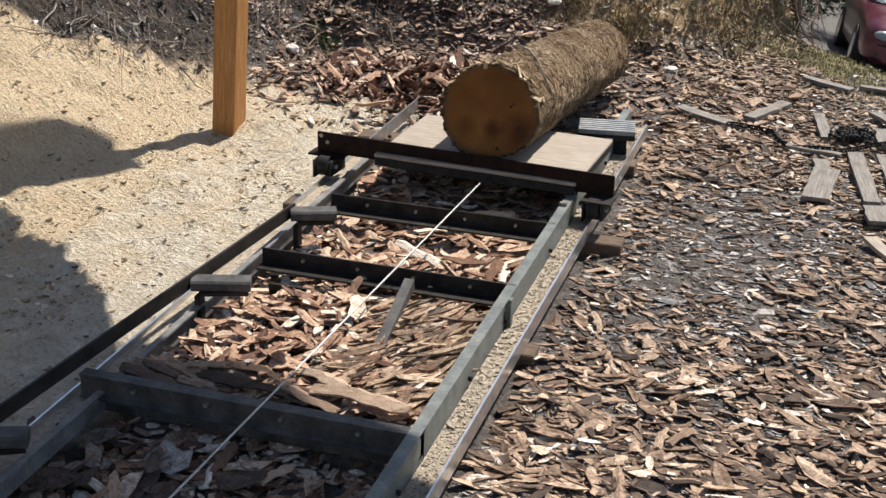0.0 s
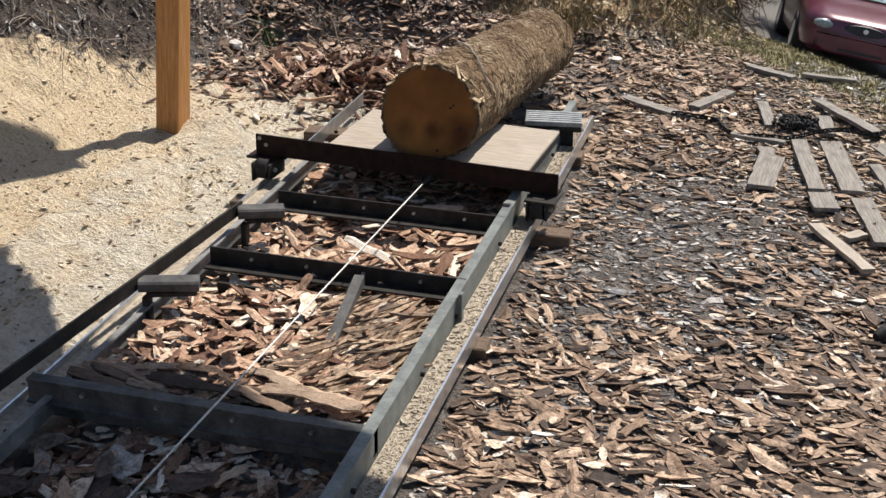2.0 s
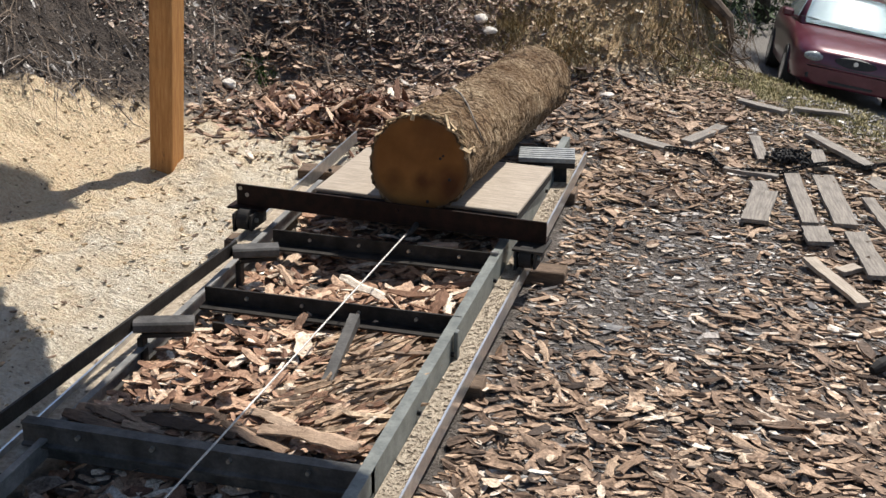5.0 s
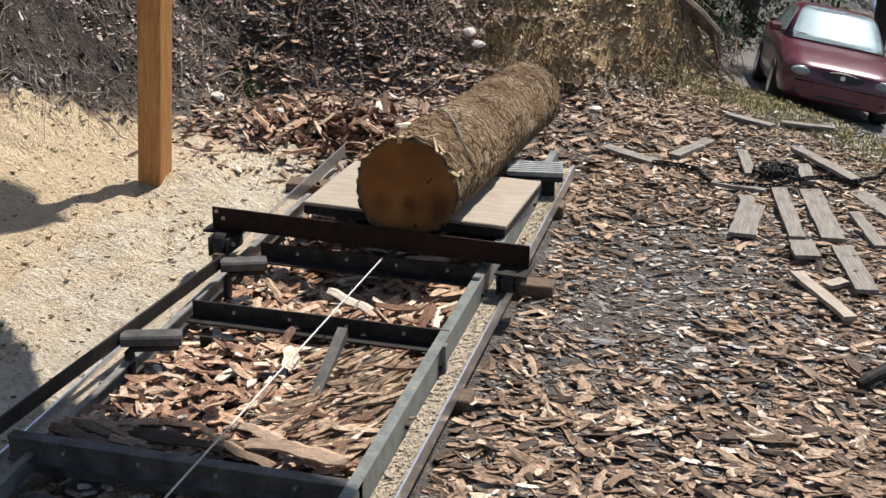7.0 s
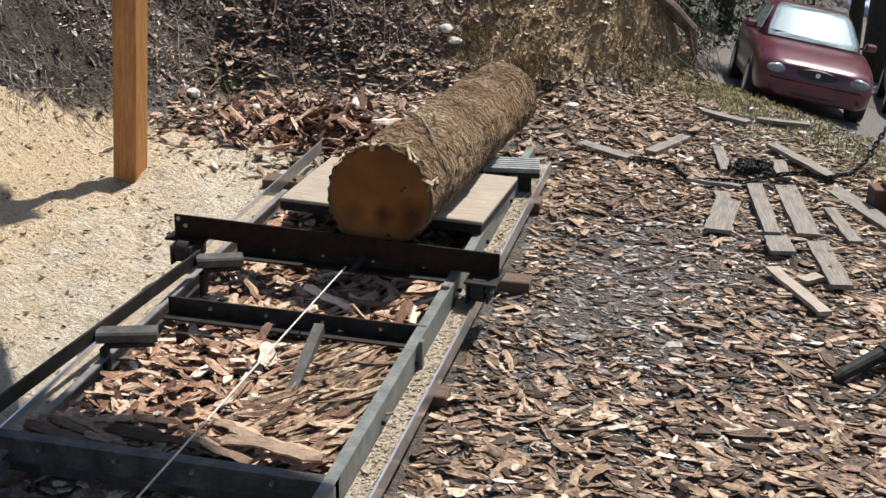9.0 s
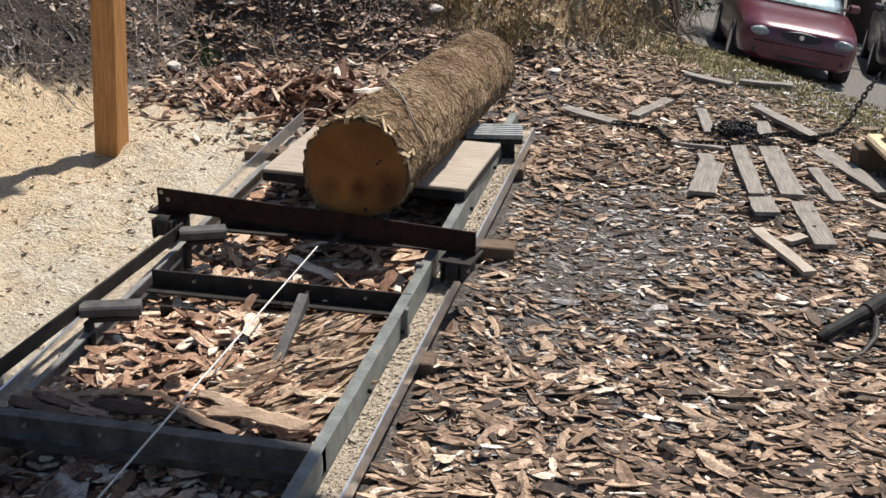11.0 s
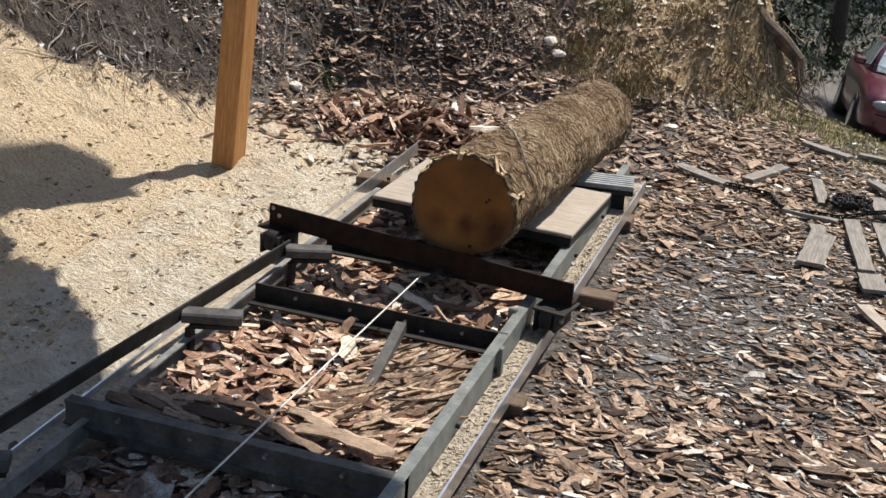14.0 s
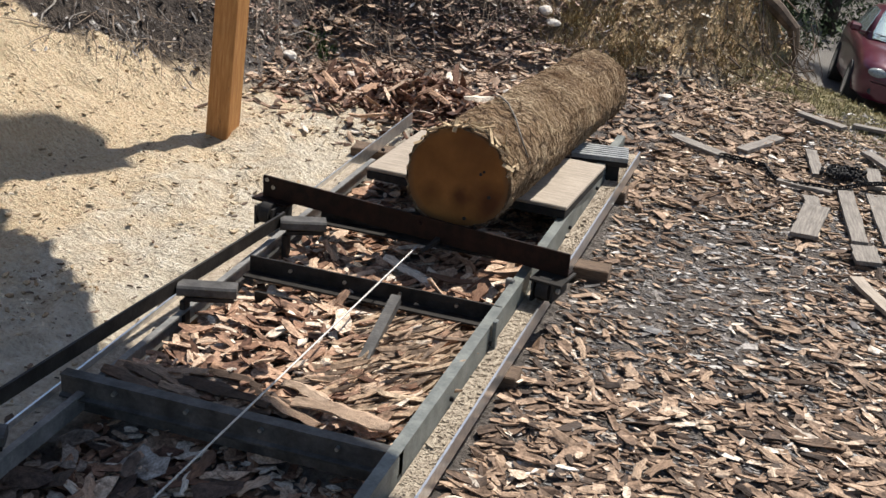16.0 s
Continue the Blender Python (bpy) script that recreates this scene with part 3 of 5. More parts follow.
def bank_litter():
    p = area(56000, -2.6, 0.8, 3.3, 5.4)
    d = foot_distance(p[:, 0], p[:, 1])
    x = p[:, 0] + rng.normal(0, 0.2, len(p))
    odds = np.where(x < -1.35, 0.28, np.where(x < -0.6, 0.8, 0.4))
    keep = (d > -0.12) & (d < 1.15) & (rng.uniform(0, 1, len(p)) < odds)
    p, x = p[keep], x[keep]
    for sel, mat, label in ((x < -0.6, chip_litter, "dead leaves and bark crumbs on the dark earth bank"), (x >= -0.6, chip_straw, "straw and dry leaves on the ochre end of the bank")):
        q = p[sel]
        size = np.clip(rng.lognormal(-3.75, 0.5, len(q)), 0.006, 0.07)
        ob = chip_mesh("leaf_litter", q, height(q[:, 0], q[:, 1]), size, size * rng.uniform(0.22, 0.6, len(q)), rng.uniform(0.001, 0.003, len(q)), 0.3, mat, rng.normal(-0.8, 0.8, len(q)), curl=0.3)
        tagged(ob, label, "leaf litter", kind="stuff")
    p = area(5200, -3.0, -1.5, 1.9, 4.2)
    d = foot_distance(p[:, 0], p[:, 1])
    p = p[(d > 0.0) & (d < 1.2) & (p[:, 1] > 2.2 + 1.35 * (p[:, 0] + 2.48) - 0.25 * rng.uniform(0, 1, len(p)))]
    size = rng.lognormal(-3.9, 0.5, len(p))
    ob = chip_mesh("leaf_litter", p, height(p[:, 0], p[:, 1]), size, size * rng.uniform(0.15, 0.45, len(p)), rng.uniform(0.001, 0.003, len(p)), 0.4, chip_dark, rng.normal(-0.8, 0.6, len(p)), curl=0.4)
    tagged(ob, "dark dead leaves on the shaded bank", "leaf litter", kind="stuff")
    # twigs and roots hang down the bank
    brown, grey = bmesh.new(), bmesh.new()
    p = area(1900, -3.0, 0.6, 2.2, 5.3)
    d = foot_distance(p[:, 0], p[:, 1])
    p = p[(d > 0.05) & (d < 1.1) & (p[:, 1] > 2.3 + 1.35 * (p[:, 0] + 2.48))]
    n = len(p)
    a, ln, f = rng.normal(-0.95, 0.6, (n, 1)), rng.uniform(0.05, 0.36, (n, 1)), np.arange(4) / 3
    x, y = p[:, :1] + np.cos(a) * ln * f + rng.normal(0, 0.012, (n, 4)), p[:, 1:] + np.sin(a) * ln * f
    z = height(x, y) + 0.008 + 0.02 * np.sin(np.arange(4))
    for k in range(n):
        r = rng.lognormal(-6.3, 0.45)
        pipe(list(zip(x[k].tolist(), y[k].tolist(), z[k].tolist())), [r, r, r * 0.8, r * 0.4], 5, brown if k % 7 else grey)
    tagged(mesh_object("twigs", brown, plain("dry_twigs", (0.08, 0.058, 0.044), (0.24, 0.18, 0.13), 30, 0.85)), "dry brown twigs and roots hanging on the bank", "twigs", kind="stuff")
    tagged(mesh_object("twigs", grey, plain("bleached_twigs", (0.13, 0.115, 0.10), (0.32, 0.285, 0.25), 30, 0.85)), "bleached grey twigs on the bank", "twigs", kind="stuff")


def bluff_roots():
    bm = bmesh.new()
    for _ in range(46):
        x, y = rng.uniform(0.05, 0.6), rng.uniform(4.45, 5.3)
        pts, k = [], rng.integers(4, 7)
        top = rng.uniform(0.08, 0.4)
        for j in range(k):
            f = j / (k - 1)
            xx, yy = x + 0.10 * f + rng.normal(0, 0.04), y - 0.25 * f + rng.normal(0, 0.04)
            pts.append((xx, yy, max(float(height(xx, yy)), top * (1 - f) * 0.9) + 0.015))
        r = rng.uniform(0.002, 0.006)
        pipe(pts, [r * (1 - 0.75 * j / (k - 1)) for j in range(k)], 6, bm)
    pipe([(0.16, 4.97, 0.55), (0.29, 4.95, 0.41), (0.4, 4.95, 0.33), (0.5, 4.94, 0.24), (0.53, 4.94, 0.12), (0.53, 4.93, 0.02)], [0.045, 0.045, 0.043, 0.036, 0.02, 0.01], 10, bm)
    pipe([(0.24, 4.86, 0.3), (0.34, 4.82, 0.22), (0.41, 4.8, 0.1), (0.45, 4.78, 0.0)], [0.016, 0.016, 0.012, 0.006], 8, bm)
    ob = mesh_object("roots", bm, plain("dark_roots", (0.04, 0.028, 0.02), (0.13, 0.09, 0.06), 20, 0.9))
    tagged(ob, "dark exposed roots hanging off the bank end", "roots", kind="stuff")
    n = 30000
    p = np.stack([rng.uniform(-1.8, 2.5, n), rng.uniform(8, 30, n)], -1)
    d = foot_distance(p[:, 0], p[:, 1])
    p = p[(d > 0.1) & (d < 3.5)]
    size = rng.lognormal(-3.0, 0.5, len(p))
    ob = chip_mesh("undergrowth", p, height(p[:, 0], p[:, 1]) + rng.uniform(0, 0.8, len(p)) ** 2, size, size * rng.uniform(0.3, 0.8, len(p)), np.full(len(p), 0.004), 0.8, tree_leaf, curl=0.6)
    tagged(ob, "dark leafy undergrowth on the bank above the road", "undergrowth", kind="stuff")


def blades(name, spots, n, hgt, material, label):
    """Bent blades of two faces each, in tufts."""
    spot = np.array(spots)[rng.integers(0, len(spots), n)]
    x, y = spot[:, 0] + rng.normal(0, 1, n) * spot[:, 2], spot[:, 1] + rng.normal(0, 1, n) * spot[:, 2]
    z = height(x, y) - 0.005
    a, h, w = rng.uniform(0, math.tau, n), hgt * rng.uniform(0.4, 1.2, n), 0.002 + 0.002 * rng.uniform(0, 1, n)
    lx, ly = rng.normal(0, 0.5, n) * h, rng.normal(0, 0.5, n) * h
    dx, dy = np.cos(a) * w, np.sin(a) * w
    v = np.stack([np.stack(c, -1) for c in ((x - dx, y - dy, z), (x + dx, y + dy, z), (x + lx * 0.4 + dx * 0.7, y + ly * 0.4 + dy * 0.7, z + h * 0.65), (x + lx * 0.4 - dx * 0.7, y + ly * 0.4 - dy * 0.7, z + h * 0.65), (x + lx, y + ly, z + h))], 1)
    me = bpy.data.meshes.new(name)
    me.from_pydata(v.reshape(-1, 3).tolist(), [], [f for k in range(0, 5 * n, 5) for f in ((k, k + 1, k + 2, k + 3), (k + 3, k + 2, k + 4))])
    me.materials.append(material)
    tagged(new(name, me), label, "grass", kind="stuff")


def grasses():
    green = chip_material("green_grass", [(0, (0.15, 0.15, 0.055)), (0.35, (0.28, 0.26, 0.11)), (0.6, (0.46, 0.38, 0.2)), (1, (0.62, 0.53, 0.34))])
    dry = chip_material("dry_grass", [(0, (0.2, 0.14, 0.06)), (0.6, (0.36, 0.27, 0.13)), (1, (0.5, 0.42, 0.25))])
    crest = [(0.52 + 0.65 * k, 4.9 - 0.76 * k, 0.16) for k in np.linspace(-0.2, 2.6, 30)]
    blades("grass", [(x - 0.12, y - 0.1, r) for x, y, r in crest], 8000, 0.026, green, "short green and straw grass along the road edge")
    tufts = [(rng.uniform(-0.7, 0.5), rng.uniform(4.2, 4.9), 0.06) for _ in range(40)]
    tufts = [t for t in tufts if foot_distance(np.array([t[0]]), np.array([t[1]]))[0] > 0.02]
    blades("dry_grass", tufts + [(-0.62, 4.45, 0.035)] * 4, 2600, 0.06, dry, "dry straw-coloured grass on the bank")
    blades("weeds", [(-1.78, 3.75, 0.04), (-1.15, 4.6, 0.06), (-0.5, 4.8, 0.07)], 500, 0.05, chip_material("weed_leaves", [(0, (0.04, 0.09, 0.02)), (1, (0.1, 0.17, 0.05))]), "small green weeds on the bank")


# ---- the sawmill track ----
def track():
    t = thing("sawmill_track", "steel sawmill track on timber sleepers, littered with bark", "sawmill track")
    for side, x0, x1 in ((1, 0.0, 0.066), (-1, -0.858, -0.93)):
        steel = green_steel if side == 1 else grey_steel
        f, w = (-0.032 if side == 1 else 0.02), 0.006 * side
        top = 0.16 if side == 1 else 0.118
        prof = [(x0, top), (x0, 0.055), (x0 - w, 0.055), (x0 - w, top - 0.006), (x0 + f, top - 0.006), (x0 + f, top)]
        rail = part("inner_rail", prism(prof, (0, -1.6, 0), (0, 2.75 if side == 1 else 2.05, 0)), steel, t, "green painted angle-steel rail" if side == 1 else "dark angle-steel rail")
        prof = [(x0 + w * 0.4, 0.086), (x1, 0.086), (x1, 0.052), (x0 + w * 0.4, 0.052)]
        part("rail_base", prism(prof, (0, -1.6, 0), (0, 2.75 if side == 1 else 2.05, 0)), sawdust, t, "ledge littered with sawdust")
        prof = [(x1, 0.052), (x1 + w, 0.052), (x1 + w, 0.104), (x1, 0.104)]
        part("running_edge", prism(prof, (0, -1.6, 0), (0, 2.75, 0)), bright_steel, t, "worn bright running edge")
        n = 5000 if side == 1 else 500
        p = np.stack([rng.uniform(min(x0, x1) + 0.006, max(x0, x1) - 0.006, n), rng.uniform(-1.2, 2.7 if side == 1 else 2.0, n)], -1)
        sz = rng.lognormal(-5.5, 0.5, n)
        ob = chip_mesh("sawdust", p, np.full(n, 0.086), sz, sz * 0.6, sz * 0.35, 0.2, sawdust, curl=0.0, lift=0.4)
        ob.parent = t
        tagged(ob, "pale sawdust on the rail", kind="stuff")
        for k, y in enumerate((-0.55, -0.17, 0.395, 0.75, 1.3, 1.75, 2.2)):
            part("bolt", rod((x0 - 0.001 * side, y, 0.108), (x0 + 0.01 * side, y, 0.108), 0.007, n=6), black_steel, t)
    part("rail_stop", slab((0.004, 0.76, 0.068), (0.016, 0.785, 0.172), 0.002), green_steel, t)

    def cross(y, x0, x1, near=False):
        if near:
            pr = [(-0.03, 0.158), (0.005, 0.158), (0.005, 0.152), (0.0, 0.149), (0.0, 0.105), (0.012, 0.101), (0.012, 0.095), (-0.02, 0.095), (-0.02, 0.05), (-0.026, 0.05), (-0.026, 0.15), (-0.03, 0.15)]
            c = part("cross_member", prism(pr, (x0, y, 0), (x1, y, 0)), near_steel, t, "grey folded-steel cross member")
        else:
            pr = [(0, 0.16), (-0.006, 0.16), (-0.006, 0.106), (0, 0.106), (0.05, 0.106), (0.05, 0.112), (0.0, 0.112)]
            c = part("cross_member", prism(pr, (x0, y, 0), (x1, y, 0)), dark_steel, t, "dark angle-steel cross member")
        for k in range(4):
            x = x0 + (x1 - x0) * (0.17 + 0.22 * k)
            yy = y - (0.0045 if near else 0.0)
            part("bolt", rod((x, yy - 0.008, 0.137), (x, yy + 0.006, 0.137), 0.0058, n=6), bolt_steel, c)
        return c

    cross(0.0, -0.905, 0.0, True)
    cross(0.89, -0.812, -0.004)
    cross(1.40, -0.79, -0.004)
    cross(2.35, -0.79, -0.004)
    part("lower_bar", slab((-0.74, 0.775, 0.055), (-0.17, 0.785, 0.10)), dark_steel, t)
    part("centre_tube", prism([(-0.015, -0.015), (0.015, -0.015), (0.015, 0.015), (-0.015, 0.015)], (-0.268, 0.40, 0.10), (-0.308, 0.82, 0.15)), near_steel, t, "short grey square-steel tube")
    # guard bar on the outer side, on tube stubs
    g = part("guard_bar", prism([(-0.004, -0.042), (0.004, -0.042), (0.004, 0.0), (-0.004, 0.0)], (-1.02, -1.2, 0.205), (-0.825, 1.17, 0.205)), dark_steel, t, "dark flat guard bar on edge")
    for x, y, x2, y2 in ((-0.873, 0.545, -0.715, 0.605), (-0.823, 1.135, -0.69, 1.20), (-0.935, -0.385, -0.83, -0.335)):
        pr = [(-0.024, -0.032), (0.024, -0.032), (0.03, -0.026), (0.03, -0.006), (0.024, 0.0), (-0.024, 0.0), (-0.03, -0.006), (-0.03, -0.026)]
        part("tube_stub", prism(pr, (x, y, 0.195), (x2, y2, 0.192)), near_steel, t, "grey rectangular tube stub")
        part("stub_plate", prism([(-0.022, -0.012), (0.022, -0.012), (0.022, 0), (-0.022, 0)], (x + 0.02, y + 0.005, 0.158), (x2 - 0.01, y2, 0.156)), dark_steel, t)
        part("spacer_block", slab((x + 0.012, y - 0.015, 0.05), (x + 0.03, y + 0.02, 0.146), 0.003), dark_steel, t, "short dark spacer")
    for y, w, xr in ((-0.16, 0.045, 0.15), (0.73, 0.05, 0.125), (1.60, 0.05, 0.235), (2.42, 0.06, 0.16)):
        part("sleeper", slab((-0.98 if y > 0 else -0.1, y - w, -0.02), (xr, y + w * 0.6, 0.05), 0.004, Matrix.Rotation(0.03, 4, "Z")), tie_wood, t, "rough timber sleeper")
    return t


# ---- the carriage, the log and the cable ----
def carriage():
    c = thing("log_carriage", "rusty angle-steel log carriage on small wheels", "log carriage")
    b = part("bunk_beam", prism([(0, 0.175), (0.05, 0.175), (0.05, 0.182), (0.007, 0.182), (0.007, 0.25), (0, 0.25)], (0.56, 0, 0), (-0.56, 0, 0)), rust_steel, c, "dark rusty angle beam with two holes")
    for x, z in ((-0.545, 0.236), (-0.52, 0.214)):
        part("hole_rim", rod((x, -0.0015, z), (x, 0.0075, z), 0.0075, n=12), sawdust, b, "bright bolt hole")
    part("bolt", rod((0.04, -0.006, 0.225), (0.04, 0.004, 0.225), 0.008, n=6), rust_steel, b)
    for sx in (1, -1):
        x0 = 0.43 if sx == 1 else -0.585
        part("end_plate", slab((x0 + 0.035 * (sx > 0), -0.075 if sx == 1 else -0.03, 0.166), (x0 + 0.14, 0.05, 0.174), 0.001), dark_steel if sx == 1 else rust_steel, c, "flat steel end plate")
        x = 0.508 * sx
        part("wheel_bracket", slab((x - 0.035, -0.075, 0.1), (x - 0.027, 0.045, 0.166)), black_steel, c)
        part("wheel_bracket", slab((x + 0.03, -0.075, 0.11), (x + 0.038, 0.045, 0.166)), black_steel, c)
        for y in (-0.045,):
            w = part("wheel", rod((x - 0.018, y, 0.141), (x + 0.022, y, 0.141), 0.037, n=24), black_steel, c, "small dark steel wheel")
            part("axle", rod((x - 0.045, y, 0.141), (x + 0.048, y, 0.141), 0.008, n=10), bolt_steel, w)
    part("hanger", slab((0.405, -0.12, 0.075), (0.43, -0.1, 0.172), 0.003), grey_steel, c, "short upright steel hanger")
    part("cable_hook", pipe([(0.11, 0.0, 0.185), (0.11, -0.05, 0.18), (0.105, -0.11, 0.178)], [0.011, 0.009, 0.006]), black_steel, c)
    return c


LOG_LEN = 1.70


def log():
    t = thing("log", "thick barked hardwood log with a sawn end", "log")
    bm = bmesh.new()
    n, rows = 110, 150
    rings = []

    def girth(a, f):
        p = Vector((math.cos(a) * 1.3, f * 6, math.sin(a) * 1.3))
        return 0.170 - 0.017 * f + 0.005 * math.sin(2 * a + 1) + 0.004 * math.sin(3 * a + 2 + f) + 0.011 * noise.noise(p)

    for j in range(rows + 1):
        f = j / rows
        ring = []
        for i in range(n):
            a = i * math.tau / n
            r = girth(a, f)
            p = Vector((math.cos(a) * 6, f * 7, math.sin(a) * 6))
            r += 0.006 * noise.noise(p) + 0.007 * noise.noise(p * 2.7 + Vector((3, 0, 0)))
            rid = noise.noise(Vector((math.cos(a) * 1.6, f * 26 + 0.8 * math.sin(a * 3), math.sin(a) * 1.6)) * 1.7)
            r += 0.006 * (1 - abs(rid) * 2.4)
            yj = f * LOG_LEN + (0.010 * noise.noise(Vector((a * 2, 9, j))) if j == rows else 0)
            ring.append(bm.verts.new((math.cos(a) * r, yj, math.sin(a) * r)))
        rings.append(ring)
    for A, B in zip(rings, rings[1:]):
        for i in range(n):
            bm.faces.new((A[i], A[(i + 1) % n], B[(i + 1) % n], B[i]))
    for ring, y in ((rings[0], 0.006), (rings[-1], LOG_LEN - 0.006)):
        inner = [bm.verts.new((v.co.x * 0.95, y, v.co.z * 0.95)) for v in ring]
        for i in range(n):
            bm.faces.new((ring[i], ring[(i + 1) % n], inner[(i + 1) % n], inner[i]))
    part("bark", bm, bark, t, "ridged grey-brown bark", True)
    pts = [(math.cos(a) * 0.176, y, math.sin(a) * 0.176) for a, y in ((2.2, 0.62), (1.8, 0.5), (1.45, 0.4), (1.1, 0.3), (0.75, 0.22), (0.45, 0.2), (0.2, 0.22))]
    part("clinging_vine", pipe(pts, [0.002, 0.003, 0.0035, 0.0035, 0.003, 0.002, 0.0015], 6), grey_wood, t, "thin dry vine across the bark", True)
    for k in range(40):
        a, y = rng.uniform(0.2, 2.9), rng.uniform(-0.01, 0.08)
        ln, w = rng.uniform(0.012, 0.04), rng.uniform(0.002, 0.007)
        m = Matrix.Translation((math.cos(a) * 0.176, y, math.sin(a) * 0.176)) @ Matrix.Rotation(math.pi / 2 - a, 4, "Y") @ pose(0, 0, 0, rng.normal(0, 30), rng.normal(0, 30), rng.uniform(0, 360))
        part("bark_flake", slab((-ln, -w, -0.002), (ln, w, 0.003), 0.0, m), fibre, t)
    for y, name in ((0.004, "front_end"), (LOG_LEN - 0.004, "rear_end")):
        bm = bmesh.new()
        vs = []
        for i in range(64):
            a = i * math.tau / 64
            r = girth(a, 0 if y < 0.1 else 1) * 0.985
            vs.append(bm.verts.new((math.cos(a) * r, y, math.sin(a) * r)))
        mid = bm.verts.new((0, y - 0.002, 0))
        for i in range(64):
            bm.faces.new((vs[i], vs[(i + 1) % 64], mid))
        e = part(name, bm, end_grain, t, "sawn wood end with dark heart")
        if y < 0.1:
            for x, z, s in ((0.035, -0.125, 0.006), (0.075, 0.03, 0.005), (0.085, 0.04, 0.004), (0.11, -0.04, 0.006)):
                part("knot", rod((x, 0.003, z), (x, -0.0005, z), s, n=8), black_steel, e)
    return t


# ---- fixed things by the track ----
def boards():
    b = thing("wide_board", "pale sawn board lying across the track", "board")
    part("plank", slab((-0.375, -0.26, 0.03), (0.375, 0.26, 0.044), 0.003), fresh_wood, b)
    part("bearer", slab((-0.372, -0.262, 0), (0.372, 0.25, 0.0295), 0.002), black_steel, b, "black steel edge under the board")
    b.matrix_basis = pose(-0.362, 1.955, 0.163, 0, 0, -3.2)
    g = thing("steel_tread", "ribbed grey steel tread on the track", "steel tread")
    part("frame", slab((0.08, -0.07, 0), (0.3, 0.07, 0.02), 0.002), dark_steel, g)
    for k in range(6):
        part("rib", slab((0.08, -0.07 + 0.025 * k, 0.0205), (0.3, -0.055 + 0.025 * k, 0.04), 0.002), pale_steel, g)
    g.matrix_basis = pose(-0.225, 2.385, 0.150, 0, 0, 10)
    part("tread_bearer", slab((0.22, -0.05, -0.14), (0.27, 0.05, -0.001), 0.003), black_steel, g)
    # weathered boards on the ground: near end, far end, width
    for a, z, w, lift, fresh in (((0.78, 2.307), (0.804, 2.660), 0.102, 0.0, 0), ((0.79, 2.680), (0.775, 2.780), 0.06, 0.0, 0), ((0.985, 2.330), (0.90, 2.957), 0.062, 0.004, 0), ((1.022, 2.160), (0.997, 2.315), 0.092, 0.0, 0),
                                 ((1.025, 3.0), (1.0, 3.24), 0.055, 0.0, 0), ((1.116, 2.365), (1.03, 2.97), 0.086, 0.0, 0), ((0.784, 3.09), (0.735, 3.42), 0.048, 0.0, 0), ((1.22, 1.880), (1.146, 2.320), 0.075, 0.0, 0),
                                 ((1.225, 3.07), (0.975, 3.49), 0.055, 0.01, 0), ((1.474, 2.495), (1.22, 3.03), 0.082, 0.0, 0), ((1.287, 2.357), (1.202, 2.703), 0.05, 0.0, 0), ((1.158, 1.634), (0.983, 1.990), 0.046, 0.0, 1), ((1.15, 1.980), (1.085, 1.925), 0.045, 0.0, 1),
                                 ((0.451, 3.169), (0.119, 3.37), 0.06, 0.0, 0), ((0.44, 3.30), (0.58, 3.59), 0.06, 0.0, 0), ((0.86, 3.90), (0.63, 4.03), 0.05, 0.0, 0), ((1.15, 3.95), (0.9, 4.0), 0.04, 0.0, 0), ((0.85, 2.875), (0.63, 2.905), 0.03, 0.0, 0), ((1.51, 2.244), (1.387, 2.395), 0.03, 0.0, 1), ((1.52, 2.02), (1.37, 2.05), 0.06, 0.0, 0)):
        a, z = Vector(a), Vector(z)
        mid, d = (a + z) / 2, z - a
        o = thing("weathered_board", "pale splintered board lying on the chips" if fresh else "grey weathered board lying on the ground", "board", pose(mid.x, mid.y, float(height(mid.x, mid.y)) + 0.012 + lift, rng.normal(0, 0.8), rng.normal(0, 0.8), math.degrees(math.atan2(d.y, d.x))), "boards on the ground")
        bm = bmesh.new()
        L, k = d.length / 2, 7
        lo = []
        for i in range(k + 1):
            x = -L + 2 * L * i / k
            j0, j1, zz = rng.normal(0, 0.002), rng.normal(0, 0.002), 0.0008 * math.sin(i * 1.1)
            lo.append([bm.verts.new(p) for p in ((x + j0, -w / 2 + j0, zz), (x + j1, w / 2 + j1, zz), (x + j1, w / 2 + j1, zz + 0.016), (x + j0, -w / 2 + j0, zz + 0.016))])
        for A, B in zip(lo, lo[1:]):
            for i in range(4):
                bm.faces.new((A[i], A[(i + 1) % 4], B[(i + 1) % 4], B[i]))
        bm.faces.new(lo[0][::-1])
        bm.faces.new(lo[-1])
        part("board", bm, fresh_wood if fresh else grey_wood, o)


def post():
    p = thing("wooden_post", "square orange-brown timber post standing in the sand", "post", pose(-1.63, 2.33, float(height(-1.6, 2.33)) - 0.02, 0, 3.7, 0) @ pose(0, 0, 0, 0, 0, -3))
    part("timber", slab((-0.052, -0.052, -0.25), (0.052, 0.052, 2.55), 0.004), post_wood, p)


